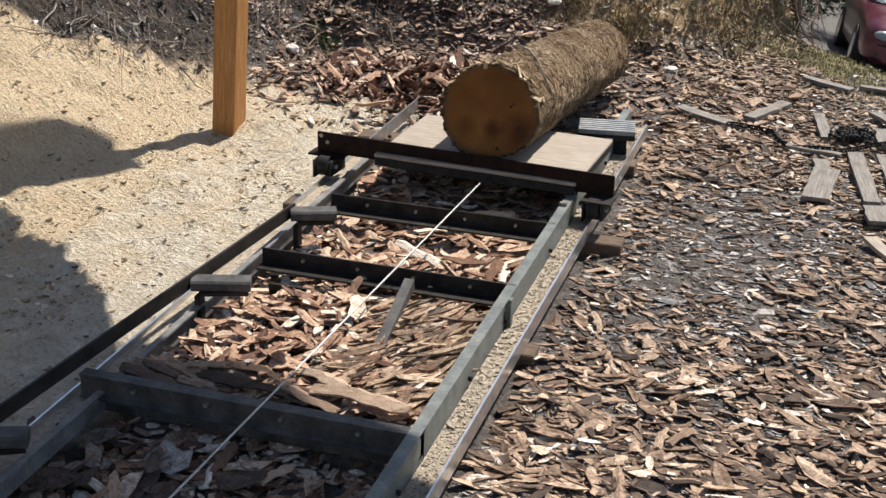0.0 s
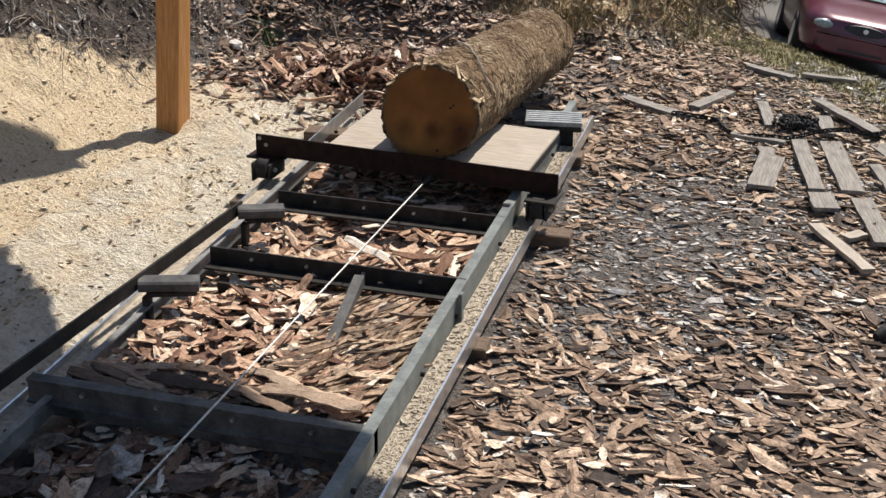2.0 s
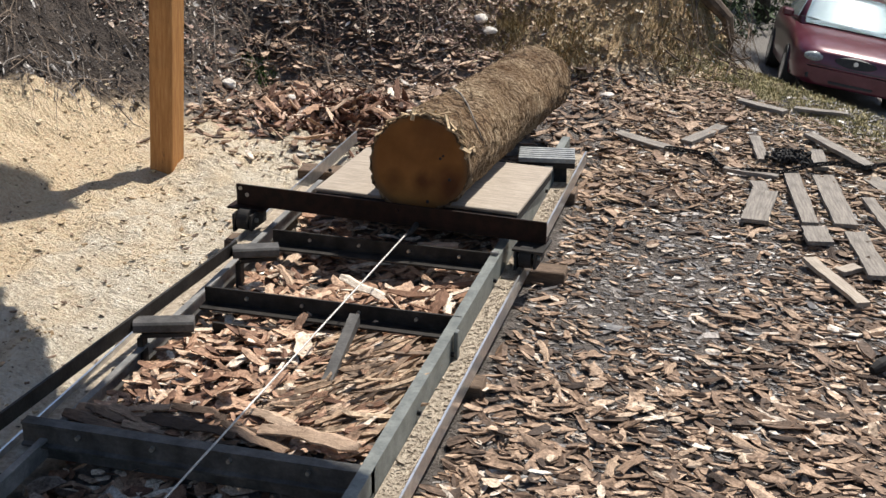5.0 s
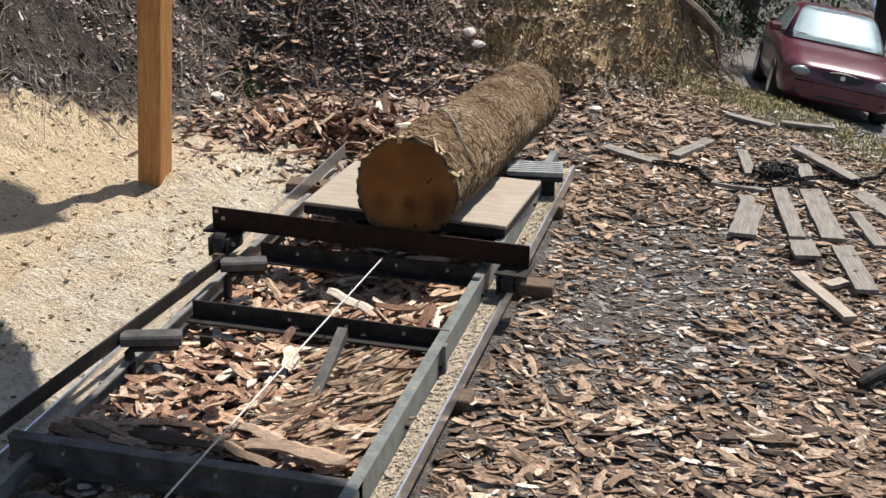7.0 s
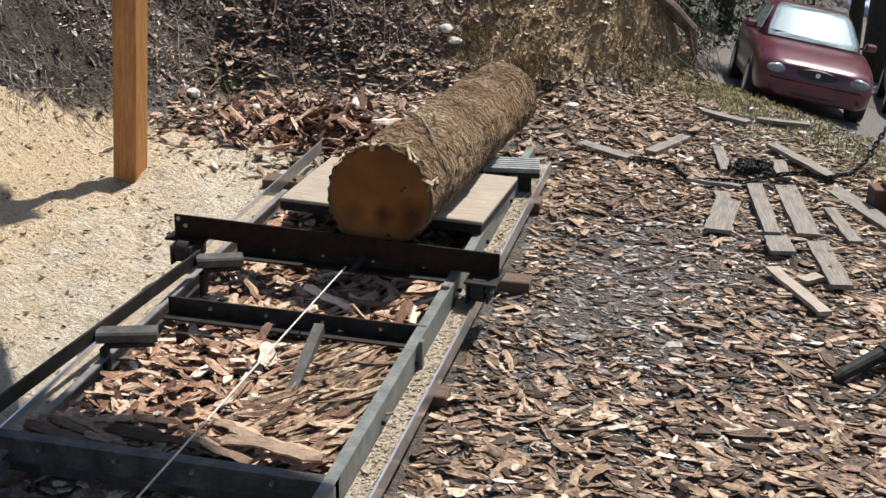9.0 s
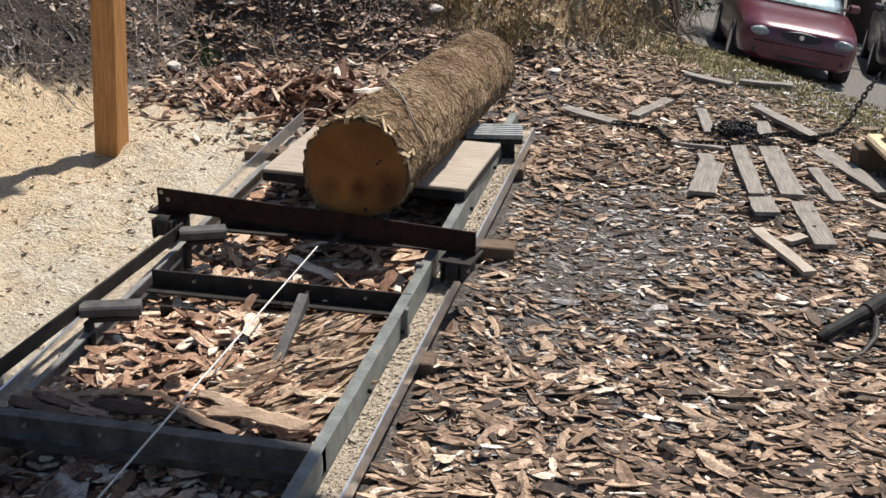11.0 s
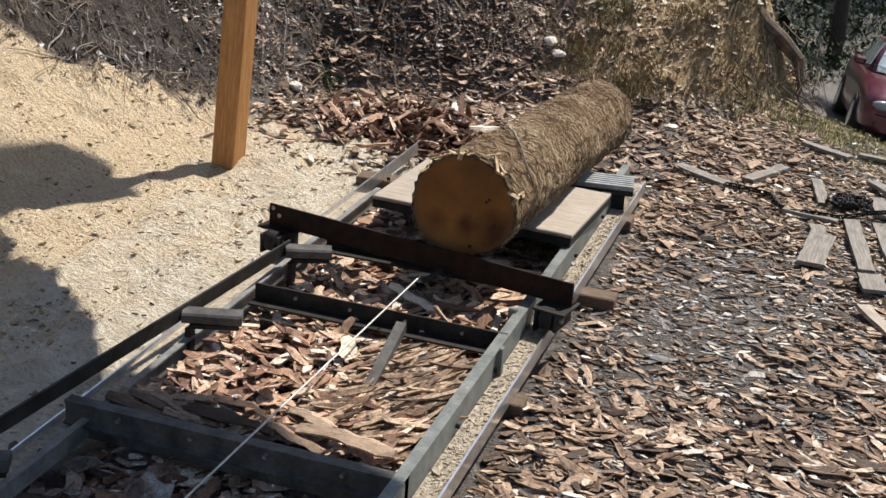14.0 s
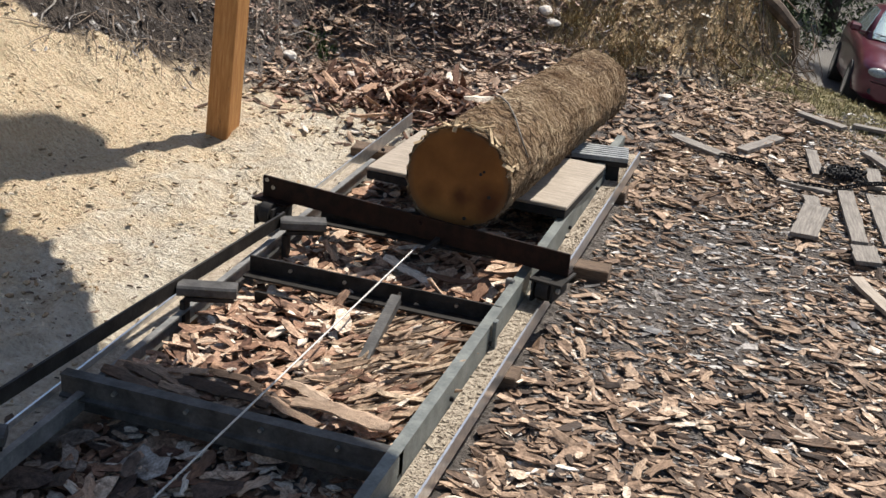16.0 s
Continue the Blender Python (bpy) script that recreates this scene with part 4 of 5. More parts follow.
def shade_roof():
    """An unseen roof over the saw, outlined to shade the near end of the track."""
    bm = bmesh.new()
    # corners are set back along the sun from the shadow's edge on the ground
    corners = [(-1.6, 2.62), (-1.117, 2.70), (-0.838, 2.53), (-0.645, 2.41), (-0.40, 2.11), (-0.15, 1.84), (0.19, 1.64), (0.89, 1.40), (0.98, 1.22), (1.75, 0.65), (1.75, 0.35), (1.1, -0.1), (-0.3, -0.1), (-1.7, 0.5), (-2.1, 2.2)]
    lo = [bm.verts.new((x, y, 2.5)) for x, y in corners]
    hi = [bm.verts.new((x, y, 2.56)) for x, y in corners]
    bm.faces.new(lo[::-1])
    bm.faces.new(hi)
    for i in range(len(lo)):
        bm.faces.new((lo[i], lo[(i + 1) % len(lo)], hi[(i + 1) % len(lo)], hi[i]))
    # added loose board, unseen, that throws the dark band on the sand
    eave = [(-1.9, 2.55), (-1.204, 2.84), (-0.886, 3.305), (-1.135, 3.50), (-1.343, 3.325), (-1.42, 3.0), (-1.9, 2.8)]
    lo = [bm.verts.new((x, y, 2.57)) for x, y in eave]
    hi = [bm.verts.new((x, y, 2.6)) for x, y in eave]
    bm.faces.new(lo[::-1])
    bm.faces.new(hi)
    for i in range(len(lo)):
        bm.faces.new((lo[i], lo[(i + 1) % len(lo)], hi[(i + 1) % len(lo)], hi[i]))
    # added post outside the view, so that the roof doesn't float
    for x, y in ((1.68, 0.52),):
        box(bm, (x - 0.06, y - 0.06, float(height(x, y)) - 0.1), (x + 0.06, y + 0.06, 2.5))
    ob = mesh_object("shade_roof", bm, grey_wood)
    tagged(ob, "unseen board roof over the sawmill, cut to cast the shade", "roof", kind="structure")


def cant_hook():
    t = thing("cant_hook", "dark iron cant hook with a curved dog", "cant hook")
    part("shaft", pipe([(1.169, 1.159, 0.02), (1.19, 1.18, 0.026), (1.331, 1.32, 0.062), (1.436, 1.455, 0.10), (1.62, 1.69, 0.165)], [0.012, 0.021, 0.024, 0.026, 0.026], 12), black_steel, t)
    part("dog", pipe([(1.331, 1.315, 0.055), (1.337, 1.26, 0.04), (1.33, 1.19, 0.022), (1.29, 1.10, 0.012), (1.228, 1.031, 0.012)], [0.009, 0.01, 0.01, 0.009, 0.005]), dark_steel, t)
    part("collar", rod((1.31, 1.298, 0.056), (1.352, 1.345, 0.07), 0.029), black_steel, t)


def lumber_and_chain():
    t = thing("lumber_stack", "stack of rough pale slabs with bark edges", "lumber stack", pose(1.402, 2.909, 0, 0, 0, -76))
    for x0, x1, y0, y1, z, h, r in ((0, 1.4, 0.0, 0.27, 0.09, 0.035, 0), (0.05, 1.35, 0.05, 0.3, 0.128, 0.04, 1.5), (-0.1, 1.3, 0.13, 0.4, 0.172, 0.04, -1), (-0.15, 1.2, 0.12, 0.42, 0.216, 0.04, 0.5), (-0.32, 1.2, 0.17, 0.45, 0.262, 0.045, 0)):
        part("slab", slab((x0, y0, z), (x1, y1, z + h), 0.01, pose(0, 0, 0, 0, 0, r)), slab_wood, t)
    for x in (0.0, 1.0):
        part("bearer", slab((x, -0.05, -0.02), (x + 0.1, 0.36, 0.089), 0.004), tie_wood, t, "dark timber bearer")
    c = thing("chain", "dark log chain trailing over the ground", "chain")
    pts = [(0.36, 3.19), (0.483, 3.15), (0.558, 3.143), (0.596, 2.98), (0.655, 2.90), (0.75, 2.90), (0.852, 2.915), (0.968, 2.968), (1.084, 3.018), (1.201, 3.051), (1.298, 3.14), (1.371, 3.3), (1.436, 3.42), (1.508, 3.55)]
    zs = [0.012] * 7 + [0.03, 0.03, 0.02, 0.015, 0.041, 0.135, 0.23]
    dense = []
    for (a, b, z0, z1) in zip(pts, pts[1:], zs, zs[1:]):
        for k in range(12):
            f = k / 12
            x, y = a[0] + (b[0] - a[0]) * f, a[1] + (b[1] - a[1]) * f
            base = max(float(height(x, y)), -0.02)
            dense.append(Vector((x, y, base + 0.016 + z0 + (z1 - z0) * f)))
    coil = [Vector((0.885 + 0.10 * math.cos(k * 0.9) * (0.5 + 0.5 * math.sin(k * 0.37)), 3.12 + 0.07 * math.sin(k * 0.8), 0.034 + 0.01 * (k % 3))) for k in range(70)]
    me = None

    i = 0
    for line in (dense, coil):
        p = line[0]
        for q in line[1:]:
            if (q - p).length < 0.02:
                continue
            if me is None:
                me = link_mesh()
            o = new("link", me)
            o.parent = c
            rot = (q - p).to_track_quat("X", "Z").to_matrix().to_4x4()
            o.matrix_basis = Matrix.Translation((p + q) / 2) @ rot @ pose(0, 0, 0, 90 * (i % 2) + 20, 0, 0)
            p, i = q, i + 1


def link_mesh():
    bm = bmesh.new()
    n, r = 10, 0.0046
    rings = []
    for k in range(n):
        a = k * math.tau / n
        cx, cy = math.cos(a) * 0.008 + (0.009 if math.cos(a) > 0 else -0.009), math.sin(a) * 0.009
        d = Vector((math.cos(a), math.sin(a), 0))
        rings.append([bm.verts.new(Vector((cx, cy, 0)) + d * r * math.cos(b) + Vector((0, 0, r * math.sin(b)))) for b in (j * math.tau / 4 for j in range(4))])
    for k in range(n):
        A, B = rings[k], rings[(k + 1) % n]
        for j in range(4):
            bm.faces.new((A[j], A[(j + 1) % 4], B[(j + 1) % 4], B[j]))
    me = bpy.data.meshes.new("link")
    bm.to_mesh(me)
    bm.free()
    me.materials.append(black_steel)
    return me


# ---- the road side ----
def car_paint(name, col):
    m = Mat(name, 0.3, 0.15, 0.5)
    f = m.noise(4, 5)
    m.color(m.mix(m.ramp(f, [(0.4, (0, 0, 0)), (0.7, (1, 1, 1))]), col, tuple(min(1, c * 1.35 + 0.02) for c in col)))
    m.b.inputs["Coat Weight"].default_value = 0.5
    m.b.inputs["Coat Roughness"].default_value = 0.12
    return m.m


def glass_material():
    m = Mat("car_glass", 0.1, 0.75, 0.5)
    m.color((0.72, 0.84, 0.84))
    m.b.inputs["Coat Weight"].default_value = 0.1
    m.b.inputs["Coat Roughness"].default_value = 0.03
    return m.m


def loft(stations, closed_ends=True):
    """A shell through half-profiles of (y, z) at each x, mirrored."""
    bm = bmesh.new()
    rings = []
    for x, prof in stations:
        right = [bm.verts.new((x + (p[2] if len(p) > 2 else 0), -p[0], p[1])) for p in prof]
        left = [bm.verts.new((x + (p[2] if len(p) > 2 else 0), p[0], p[1])) for p in reversed(prof)]
        rings.append(right + left)
    for A, B in zip(rings, rings[1:]):
        k = len(A)
        for i in range(k):
            bm.faces.new((A[i], A[(i + 1) % k], B[(i + 1) % k], B[i]))
    bm.faces.new(rings[0][::-1])
    bm.faces.new(rings[-1])
    return bm


def quad(pts, depth=0.006):
    bm = bmesh.new()
    vs = [Vector(p) for p in pts]
    nrm = (vs[1] - vs[0]).cross(vs[-1] - vs[0]).normalized() * depth
    a = [bm.verts.new(v) for v in vs]
    b = [bm.verts.new(v + nrm) for v in vs]
    k = len(a)
    bm.faces.new(a[::-1])
    bm.faces.new(b)
    for i in range(k):
        bm.faces.new((a[i], a[(i + 1) % k], b[(i + 1) % k], b[i]))
    return bm


def sedan(name, label, paint, m, chrome_grille=False):
    """x forward from the front axle, y to its left."""
    c = thing(name, label, "car", m)
    glass, lens = glass_material(), plain("lamp_lens", (0.16, 0.18, 0.18), (0.28, 0.3, 0.29), 30, 0.1, 0.0, 0.05)
    black = plain("black_plastic", (0.012, 0.012, 0.013), (0.025, 0.025, 0.026), 30, 0.5)
    chrome = bright_steel

    def ring(w, zb, zt, crown):
        return [(w * 0.80, zb), (w * 0.97, zb + 0.07), (w * 1.0, zb + 0.22), (w * 1.0, zt - 0.20), (w * 0.97, zt - 0.09), (w * 0.90, zt - 0.015), (w * 0.62, zt + crown * 0.6), (w * 0.3, zt + crown)]

    st = [(-3.45, ring(0.70, 0.32, 0.88, 0.02)), (-3.36, ring(0.79, 0.24, 0.93, 0.02)), (-3.0, ring(0.84, 0.2, 0.97, 0.02)), (-2.4, ring(0.855, 0.18, 0.95, 0.0)), (-1.2, ring(0.855, 0.17, 0.92, 0.0)), (-0.38, ring(0.855, 0.17, 0.91, 0.015)),
          (0.0, ring(0.85, 0.19, 0.87, 0.03)), (0.35, ring(0.84, 0.19, 0.81, 0.035)), (0.58, ring(0.825, 0.2, 0.755, 0.03)), (0.70, ring(0.80, 0.2, 0.725, 0.025)), (0.80, ring(0.745, 0.21, 0.695, 0.02)), (0.855, ring(0.66, 0.22, 0.665, 0.015)), (0.87, ring(0.61, 0.25, 0.65, 0.01))]
    body = part("body", loft(st), paint, c, smooth=True)
    cab = [(-3.05, [(0.66, 0.93), (0.60, 0.95), (0.4, 0.955)]), (-2.45, [(0.74, 0.93), (0.56, 1.30), (0.36, 1.325)]), (-1.75, [(0.77, 0.92), (0.565, 1.385), (0.36, 1.41)]), (-1.2, [(0.77, 0.91), (0.555, 1.365), (0.36, 1.39)]), (-0.42, [(0.72, 0.90), (0.68, 0.92), (0.45, 0.93)])]
    part("roof", loft(cab), paint, c, smooth=True)
    bm = bmesh.new()
    grid = []
    for j in range(7):
        v = j / 6
        row = []
        for i in range(13):
            u = i / 6 - 1
            half = 0.69 + (0.535 - 0.69) * v - 0.03 * (abs(2 * v - 1) ** 6)
            row.append(bm.verts.new((-0.40 - 0.75 * v + (0.10 - 0.04 * v) * (1 - u * u), half * u, 0.935 + 0.455 * v + 0.012 * (1 - u * u))))
        grid.append(row)
    for A, B in zip(grid, grid[1:]):
        for i in range(12):
            bm.faces.new((A[i], A[i + 1], B[i + 1], B[i]))
    bmesh.ops.solidify(bm, geom=bm.faces[:], thickness=0.008)
    part("windshield", bm, glass, c, "bright reflecting windshield", True)
    for s in (1, -1):
        part("side_window", quad([(-0.75, s * 0.748, 0.95), (-1.75, s * 0.764, 0.96), (-1.72, s * 0.60, 1.33), (-1.2, s * 0.59, 1.315)][::s], 0.008), glass, c)
        part("side_window", quad([(-1.8, s * 0.764, 0.96), (-2.45, s * 0.735, 0.96), (-2.4, s * 0.60, 1.26), (-1.78, s * 0.60, 1.33)][::s], 0.008), glass, c)
        mir = part("mirror", slab((-0.86, s * 0.90 - 0.085, 0.95), (-0.72, s * 0.90 + 0.085, 1.07), 0.03), paint, c)
        part("mirror_arm", slab((-0.80, min(s * 0.74, s * 0.83), 0.955), (-0.75, max(s * 0.74, s * 0.83), 0.99)), paint, mir)
        lamp = bmesh.new()
        bmesh.ops.create_uvsphere(lamp, u_segments=20, v_segments=12, radius=1.0)
        bmesh.ops.transform(lamp, verts=lamp.verts, matrix=pose(0.835, s * 0.535, 0.592, 0, 0, -16 * s) @ Matrix.Diagonal((0.062, 0.19, 0.07, 1)))
        part("headlight", lamp, lens, c, "clear oval glass headlight", True)
        part("fog_light", rod((0.80, s * 0.62, 0.33), (0.872, s * 0.60, 0.33), 0.035, n=16), black, c)
        for x in (0.0, -2.535):
            w = part("wheel", rod((x, s * 0.66, 0.30), (x, s * 0.87, 0.30), 0.305, n=28), rubber, c)
            part("rim", rod((x, s * 0.80, 0.30), (x, s * 0.872, 0.30), 0.185, n=20), chrome, w, "grey wheel rim")
    bm = bmesh.new()
    ring = [(math.cos(a) * 0.28, math.sin(a) * 0.068) for a in (k * math.tau / 28 for k in range(28))]
    front = [bm.verts.new((0.882, y, 0.597 + z * (1.15 if z < 0 else 0.85))) for y, z in ring]
    rear = [bm.verts.new((0.862, y * 1.06, 0.597 + z * 1.1)) for y, z in ring]
    bm.faces.new(front)
    bm.faces.new(rear[::-1])
    for k in range(28):
        bm.faces.new((front[k], rear[k], rear[(k + 1) % 28], front[(k + 1) % 28]))
    g = part("grille", bm, chrome if chrome_grille else black, c, "dark oval grille")
    part("emblem", rod((0.88, 0, 0.595), (0.895, 0, 0.595), 0.034, n=16), chrome, g)
    part("bumper_intake", quad([(0.871, -0.3, 0.265), (0.871, 0.3, 0.265), (0.871, 0.31, 0.30), (0.871, -0.31, 0.30)], 0.006), black, c)
    part("bumper_seam", quad([(0.871, -0.6, 0.49), (0.871, 0.6, 0.49), (0.871, 0.6, 0.5), (0.871, -0.6, 0.5)], 0.003), black, c)
    for y in (0.3, -0.25):
        part("wiper", pipe([(-0.42, y, 0.985), (-0.46, y - 0.25, 1.005), (-0.49, y - 0.5, 1.012)], [0.008, 0.007, 0.006], 5), black, c)
    return c


def place(origin, forward, left, up):
    f, u = Vector(forward).normalized(), Vector(up).normalized()
    l = u.cross(f).normalized()
    f = l.cross(u)
    m = Matrix((f, l, u)).transposed().to_4x4()
    m.translation = origin
    return m


def cars():
    sedan("car", "dark red sedan parked on the sloping road", car_paint("dark_red_paint", (0.075, 0.006, 0.016)), place((1.62, 17.18, -3.36), (0.092, -0.988, 0.122), (1, 0, 0), (0.149, 0.135, 0.98)))
    sedan("car", "dark parked car with a bright chrome grille", car_paint("black_paint", (0.02, 0.02, 0.024)), place((3.85, 19.4, -4.02), (-0.05, -0.99, 0.12), (1, 0, 0), (0.149, 0.135, 0.98)), True)
    sedan("car", "pale blue car parked far up the road", car_paint("pale_blue_paint", (0.35, 0.45, 0.55)), place((3.75, 31.5, -5.1), (-0.05, -0.99, 0.12), (1, 0, 0), (0.1, 0.1, 0.98)))


def tree(x, y, h, r, lean, seed, leaves=2600):
    q = np.random.default_rng(seed)
    z = float(height(x, y)) - 0.1
    t = thing("tree", "dark slender tree beyond the road", "tree", pose(x, y, z))
    pts = [(lean * h * f * f, 0.1 * math.sin(f * 5), h * f) for f in (0, 0.2, 0.4, 0.6, 0.8, 1)]
    bm = pipe(pts, [r, r * 0.85, r * 0.7, r * 0.5, r * 0.3, r * 0.08], 10)
    tips = []
    for k in range(16):
        f = q.uniform(0.18, 0.95)
        a, ln = q.uniform(0, math.tau), h * 0.24 * (1.15 - f)
        p = Vector((lean * h * f * f, 0, h * f))
        e = p + Vector((math.cos(a) * ln, math.sin(a) * ln, ln * q.uniform(0.1, 0.6)))
        pipe([p, (p + e) / 2 + Vector((0, 0, 0.1)), e], [r * 0.25, r * 0.16, r * 0.05], 6, bm)
        tips += [p.lerp(e, v) for v in (0.45, 0.7, 0.9, 1.0)]
    part("trunk", bm, tree_bark, t, smooth=True)
    idx = q.integers(0, len(tips), leaves)
    c = np.array([tips[i] for i in idx]) + q.normal(0, 0.28, (leaves, 3))
    d = q.normal(0, 1, (leaves, 2, 3))
    d /= np.linalg.norm(d, axis=2, keepdims=True)
    s = q.uniform(0.04, 0.1, (leaves, 1))
    v = np.stack([c - d[:, 0] * s, c + d[:, 1] * s * 0.5, c + d[:, 0] * s, c - d[:, 1] * s * 0.5], 1).reshape(-1, 3)
    me = bpy.data.meshes.new("crown")
    me.from_pydata(v.tolist(), [], np.arange(len(v)).reshape(-1, 4).tolist())
    me.materials.append(tree_leaf)
    o = new("crown", me)
    o.parent = t


tree_bark = plain("dark_tree_bark", (0.03, 0.024, 0.02), (0.075, 0.06, 0.048), 12, 0.9, 0, 0.6, 0.02, (4, 4, 1))
tree_leaf = chip_material("dark_leaves", [(0, (0.012, 0.022, 0.008)), (0.6, (0.035, 0.06, 0.02)), (1, (0.1, 0.13, 0.06))], 4)


def trees():
    for k, (x, y, h, r, lean) in enumerate(((-0.9, 22, 8, 0.14, 0.02), (0.3, 25, 9, 0.16, -0.02), (-0.2, 29, 9, 0.15, 0.03), (1.2, 30, 10, 0.16, 0), (2.85, 25.6, 9, 0.16, 0.02), (3.3, 24.6, 10, 0.34, 0.0), (6.6, 26, 10, 0.26, -0.03), (2.3, 33, 10, 0.2, 0.02), (-1.6, 18.5, 6, 0.1, 0.03), (-2.0, 26, 10, 0.18, 0), (4.0, 36, 11, 0.2, 0), (7.5, 34, 11, 0.2, 0))):
        tree(x, y, h, r, lean, 40 + k)
    # the wooded slope that closes the view
    bm = bmesh.new()
    n = 60
    rows = []
    for j, (dy, z) in enumerate(((0, -9), (3, -3), (7, 2), (12, 8), (18, 16))):
        rows.append([bm.verts.new((-40 + 80 * i / n, 40 + dy + 1.5 * noise.noise((i * 0.4, j, 0)), z + 0.9 * noise.noise((i * 0.5, j * 3, 5)))) for i in range(n + 1)])
    for A, B in zip(rows, rows[1:]):
        for i in range(n):
            bm.faces.new((A[i], A[i + 1], B[i + 1], B[i]))
    ob = mesh_object("backdrop", bm, plain("wooded_slope", (0.02, 0.03, 0.012), (0.07, 0.075, 0.035), 1.5, 0.95, 0, 1.0, 0.3))
    tagged(ob, "dark wooded slope beyond the road", "backdrop", kind="structure")


# ---- larger bark pieces that can be picked up one by one ----
def bark_pieces():
    kinds = []
    for k in range(10):
        bm = bmesh.new()
        n = 7
        L, W, T = 0.5, rng.uniform(0.09, 0.16), 0.025
        top, bot = [], []
        for i in range(n + 1):
            f = i / n
            w = W * (0.5 + 0.5 * math.sin(math.pi * (0.12 + 0.76 * f))) * rng.uniform(0.65, 1.2)
            x, zz, off = -L + 2 * L * f, 0.10 * math.sin(f * 3 + k) * 0.5, rng.normal(0, 0.02)
            top.append([bm.verts.new((x, off - w, zz + T)), bm.verts.new((x, off, zz + T + 0.05)), bm.verts.new((x, off + w, zz + T))])
            bot.append([bm.verts.new((x, off - w * 0.93, zz)), bm.verts.new((x, off, zz + 0.03)), bm.verts.new((x, off + w * 0.93, zz))])
        for A, B, C, D in zip(top, top[1:], bot, bot[1:]):
            for i in range(2):
                bm.faces.new((A[i], B[i], B[i + 1], A[i + 1]))
                bm.faces.new((C[i], C[i + 1], D[i + 1], D[i]))
            bm.faces.new((A[0], C[0], D[0], B[0]))
            bm.faces.new((A[2], B[2], D[2], C[2]))
        for A, C in ((top[0], bot[0]), (top[-1], bot[-1])):
            bm.faces.new((A[0], A[1], A[2], C[2], C[1], C[0]))
        bmesh.ops.recalc_face_normals(bm, faces=bm.faces)
        me = bpy.data.meshes.new("bark_piece")
        bm.to_mesh(me)
        bm.free()
        kinds.append(me)
    red = [m.copy() for m in kinds]
    for m in kinds:
        m.materials.append(piece_bark)
    for m in red:
        m.materials.append(piece_red)

    def drop(x, y, z, s, yaw, tilt, meshes, label, group):
        o = new("bark_piece", meshes[int(rng.integers(len(meshes)))])
        o.matrix_basis = pose(x, y, z, rng.normal(0, tilt), rng.normal(0, tilt), yaw) @ Matrix.Diagonal((s, s, s, 1))
        tagged(o, label, "bark", group)

    for _ in range(130):
        x, y = rng.uniform(-0.8, -0.06), rng.uniform(-0.9, 1.75)
        right = x > -0.35
        s = rng.uniform(0.06, 0.16)
        drop(x, y, float(height(x, y)) + rng.uniform(0.012, 0.035), s, rng.normal(35, 18) if right and 0.2 < y < 0.85 else rng.uniform(0, 360), 11, red, "curled strip of reddish-brown bark between the rails", "bark between the rails")
    for _ in range(26):
        x, y = rng.normal(-0.17, 0.07), rng.uniform(1.0, 1.34)
        drop(min(x, -0.07), y, float(height(x, y)) + rng.uniform(0.02, 0.075), rng.uniform(0.08, 0.17), rng.normal(60, 50), 22, red, "curled slab of reddish bark heaped by the rail", "bark between the rails")
    for _ in range(22):
        x, y = rng.uniform(-0.75, -0.1), rng.uniform(0.06, 0.2)
        drop(x, y, float(height(x, y)) + rng.uniform(0.02, 0.045), rng.uniform(0.12, 0.26), rng.normal(-6, 9), 6, kinds, "long brown bark strip against the cross member", "bark between the rails")
    for _ in range(100):
        x, y = rng.uniform(0.14, 1.5), rng.uniform(-0.7, 2.6)
        drop(x, y, float(height(x, y)) + rng.uniform(0.006, 0.016), rng.uniform(0.05, 0.125), rng.normal(-20, 50), 7, kinds, "flat piece of brown bark lying in the yard", "bark in the yard")
    for _ in range(46):
        x, y = rng.normal(-1.12, 0.22), rng.normal(3.15, 0.16)
        drop(x, y, float(height(x, y)) + rng.uniform(0.02, 0.13), rng.uniform(0.07, 0.18), rng.uniform(0, 360), 25, red, "long reddish bark strip in the pile", "bark in the pile")


def stones():
    pale = plain("pale_stone", (0.42, 0.37, 0.32), (0.62, 0.57, 0.5), 25, 0.85)
    for x, y, s in ((-1.42, 3.42, 0.06), (-1.5, 3.48, 0.045), (-0.72, 3.62, 0.05), (-1.85, 3.5, 0.045), (-0.78, 4.45, 0.05), (-0.72, 4.4, 0.04), (-0.02, 4.0, 0.04)):
        bm = bmesh.new()
        bmesh.ops.create_icosphere(bm, subdivisions=2, radius=1.0)
        for v in bm.verts:
            v.co *= 1 + 0.35 * noise.noise(v.co * 1.4 + Vector((x * 9, y * 7, 0)))
            v.co = Vector((v.co.x * s, v.co.y * s * 0.75, v.co.z * s * 0.5))
        o = mesh_object("stone", bm, pale)
        o.matrix_basis = pose(x, y, float(height(x, y)) + s * 0.2, 0, 0, rng.uniform(0, 180))
        tagged(o, "pale stone lying at the foot of the bank", "stone", "pale stones")


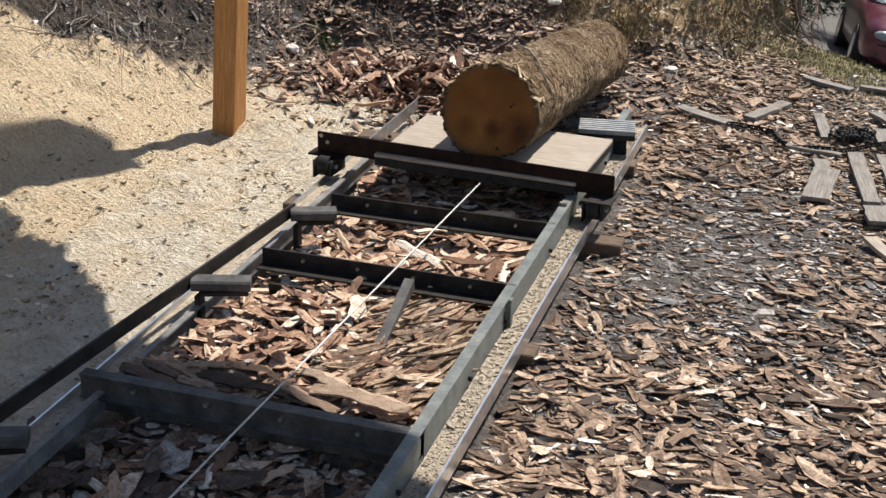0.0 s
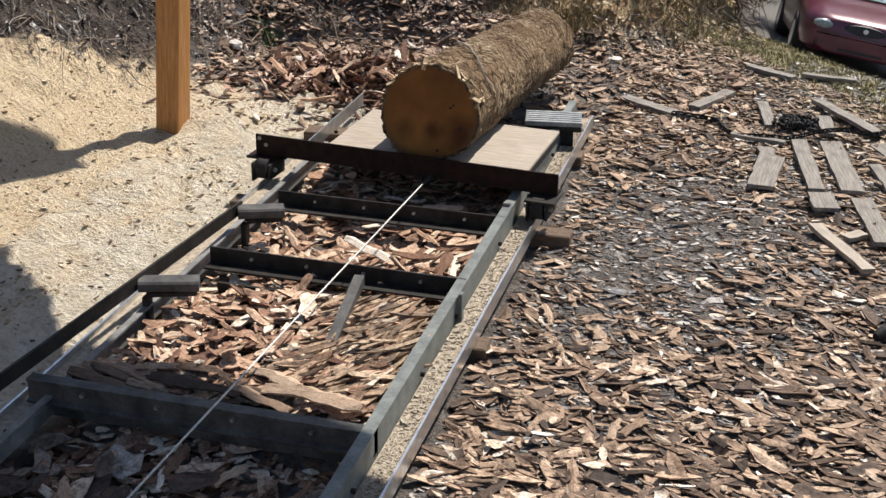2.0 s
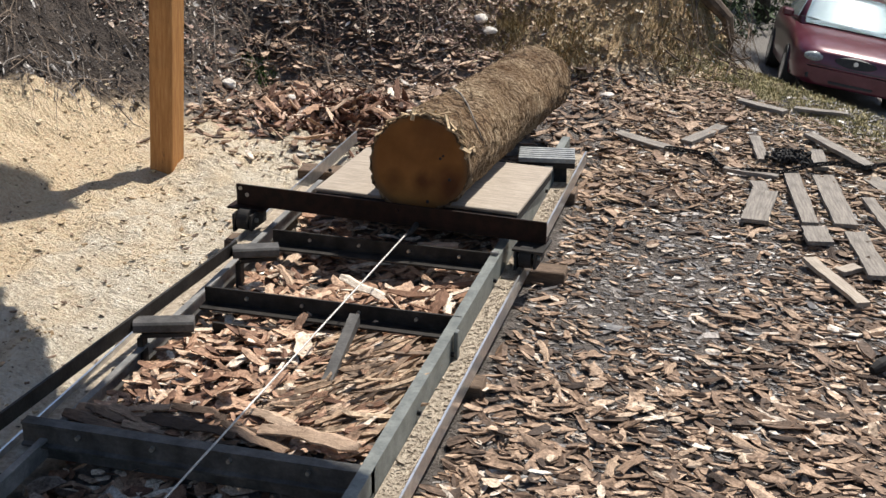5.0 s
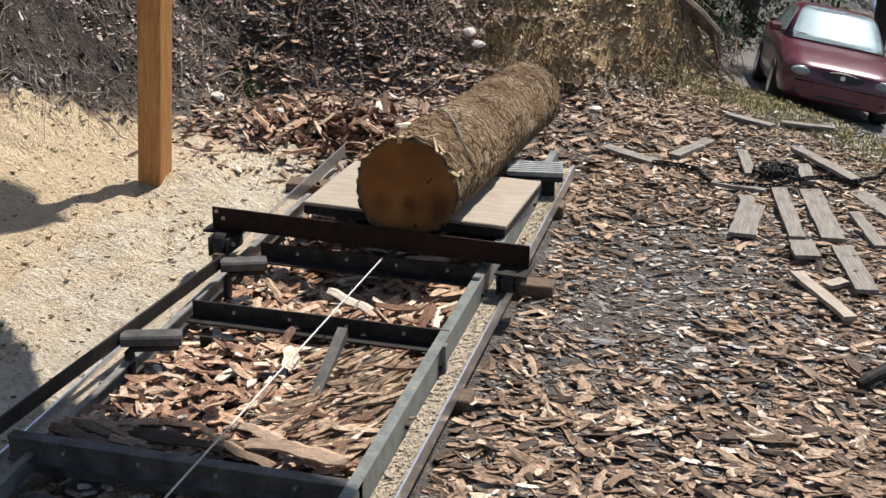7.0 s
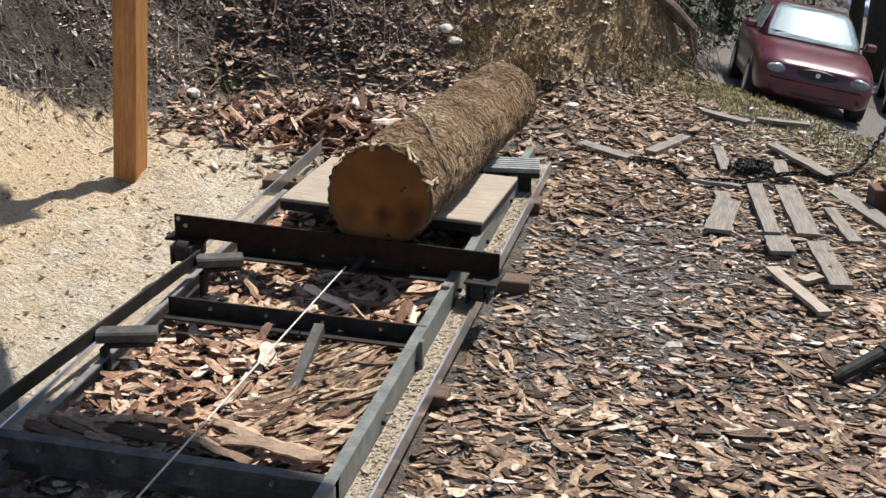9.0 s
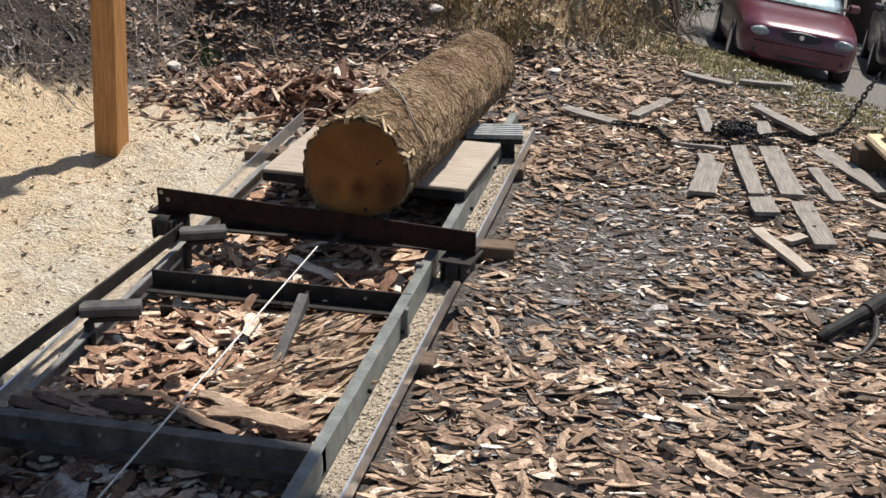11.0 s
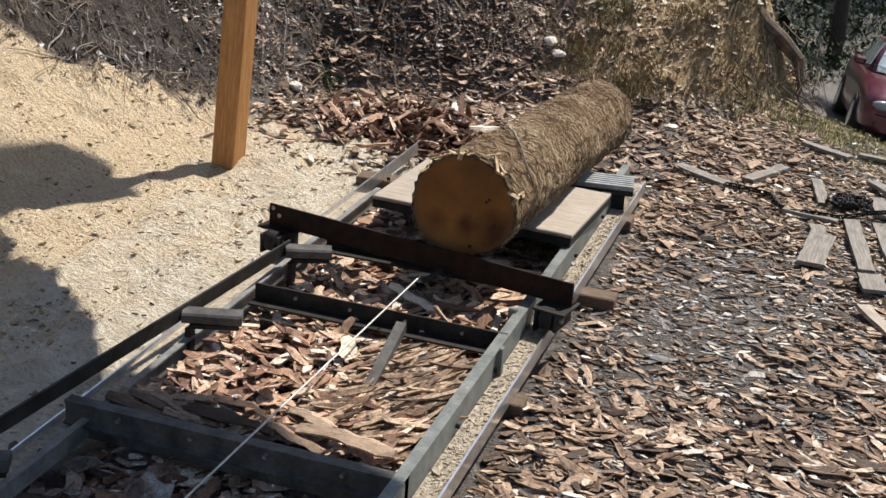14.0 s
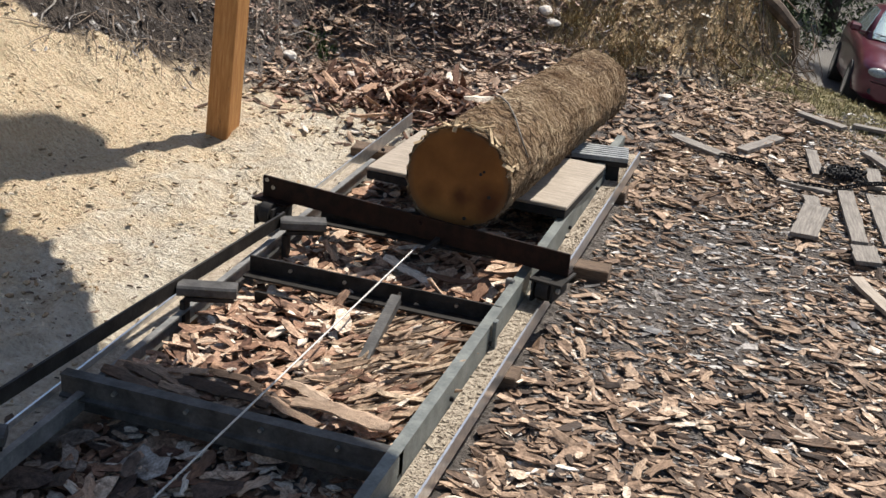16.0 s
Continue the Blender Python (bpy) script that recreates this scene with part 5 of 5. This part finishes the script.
# ---- build ----
ground()
track()
carriage_ob = carriage()
log_ob = log()
cable_ob = thing("steel_cable", "taut thin steel cable pulling the carriage", "cable")
part("wire", pipe([(0, 0, 0), (-0.04, -1.0, 0.0), (-0.16, -4.2, 0.0)], [0.0028] * 3, 8), cable_steel, cable_ob)
boards()
post()
shade_roof()
cant_hook()
lumber_and_chain()
cars()
trees()
stones()
grasses()
yard_litter()
bank_litter()
bluff_roots()
bark_pieces()


def motions():
    """The carriage is winched towards the saw and slews a little at the end."""
    beam = [(0, 1.759, 1.673), (0.5, 1.757, 1.668), (1, 1.732, 1.648), (1.5, 1.709, 1.627), (2, 1.687, 1.601), (2.5, 1.662, 1.577), (3, 1.637, 1.553), (4, 1.603, 1.523), (6.5, 1.488, 1.425), (7, 1.459, 1.398), (7.5, 1.428, 1.367), (8, 1.402, 1.340), (8.5, 1.374, 1.315), (9, 1.343, 1.288), (10.2, 1.338, 1.215), (11.5, 1.342, 1.168), (12, 1.346, 1.150), (13, 1.346, 1.142), (14, 1.344, 1.142), (15, 1.341, 1.152), (16, 1.341, 1.164)]
    rows, ropes = [], []
    for t, yl, yr in beam:
        yaw = math.degrees(math.atan2(yr - yl, 1.115))
        rows.append((t, pose(-0.428, (yl + yr) / 2, 0, 0, 0, yaw)))
        y = (yl + yr) / 2 - 0.11
        k = min(1.0, max(0.0, (t - 4) / 7.5))
        ropes.append((t, pose(-0.322 - 0.036 * k, y, 0.188, 0, 0, 0.75 * k)))
    walk(carriage_ob, rows)
    walk(cable_ob, ropes)
    logs = [(0, -0.346, 1.79, 0.385, -6.6, -1.4), (1.5, -0.352, 1.738, 0.38, -5.6, -1.8), (3.5, -0.345, 1.655, 0.372, -4.5, -2.6), (7, -0.308, 1.50, 0.37, -3.6, -2.7), (9, -0.285, 1.372, 0.37, -3.1, -2.5), (10.3, -0.288, 1.33, 0.372, -3.1, -2.5), (11.5, -0.292, 1.312, 0.372, -3.1, -2.5), (13, -0.291, 1.305, 0.372, -3.1, -2.6), (16, -0.292, 1.308, 0.372, -3.1, -2.6)]
    walk(log_ob, [(t, pose(x, y, z, rx, 0, rz)) for t, x, y, z, rx, rz in logs])


motions()
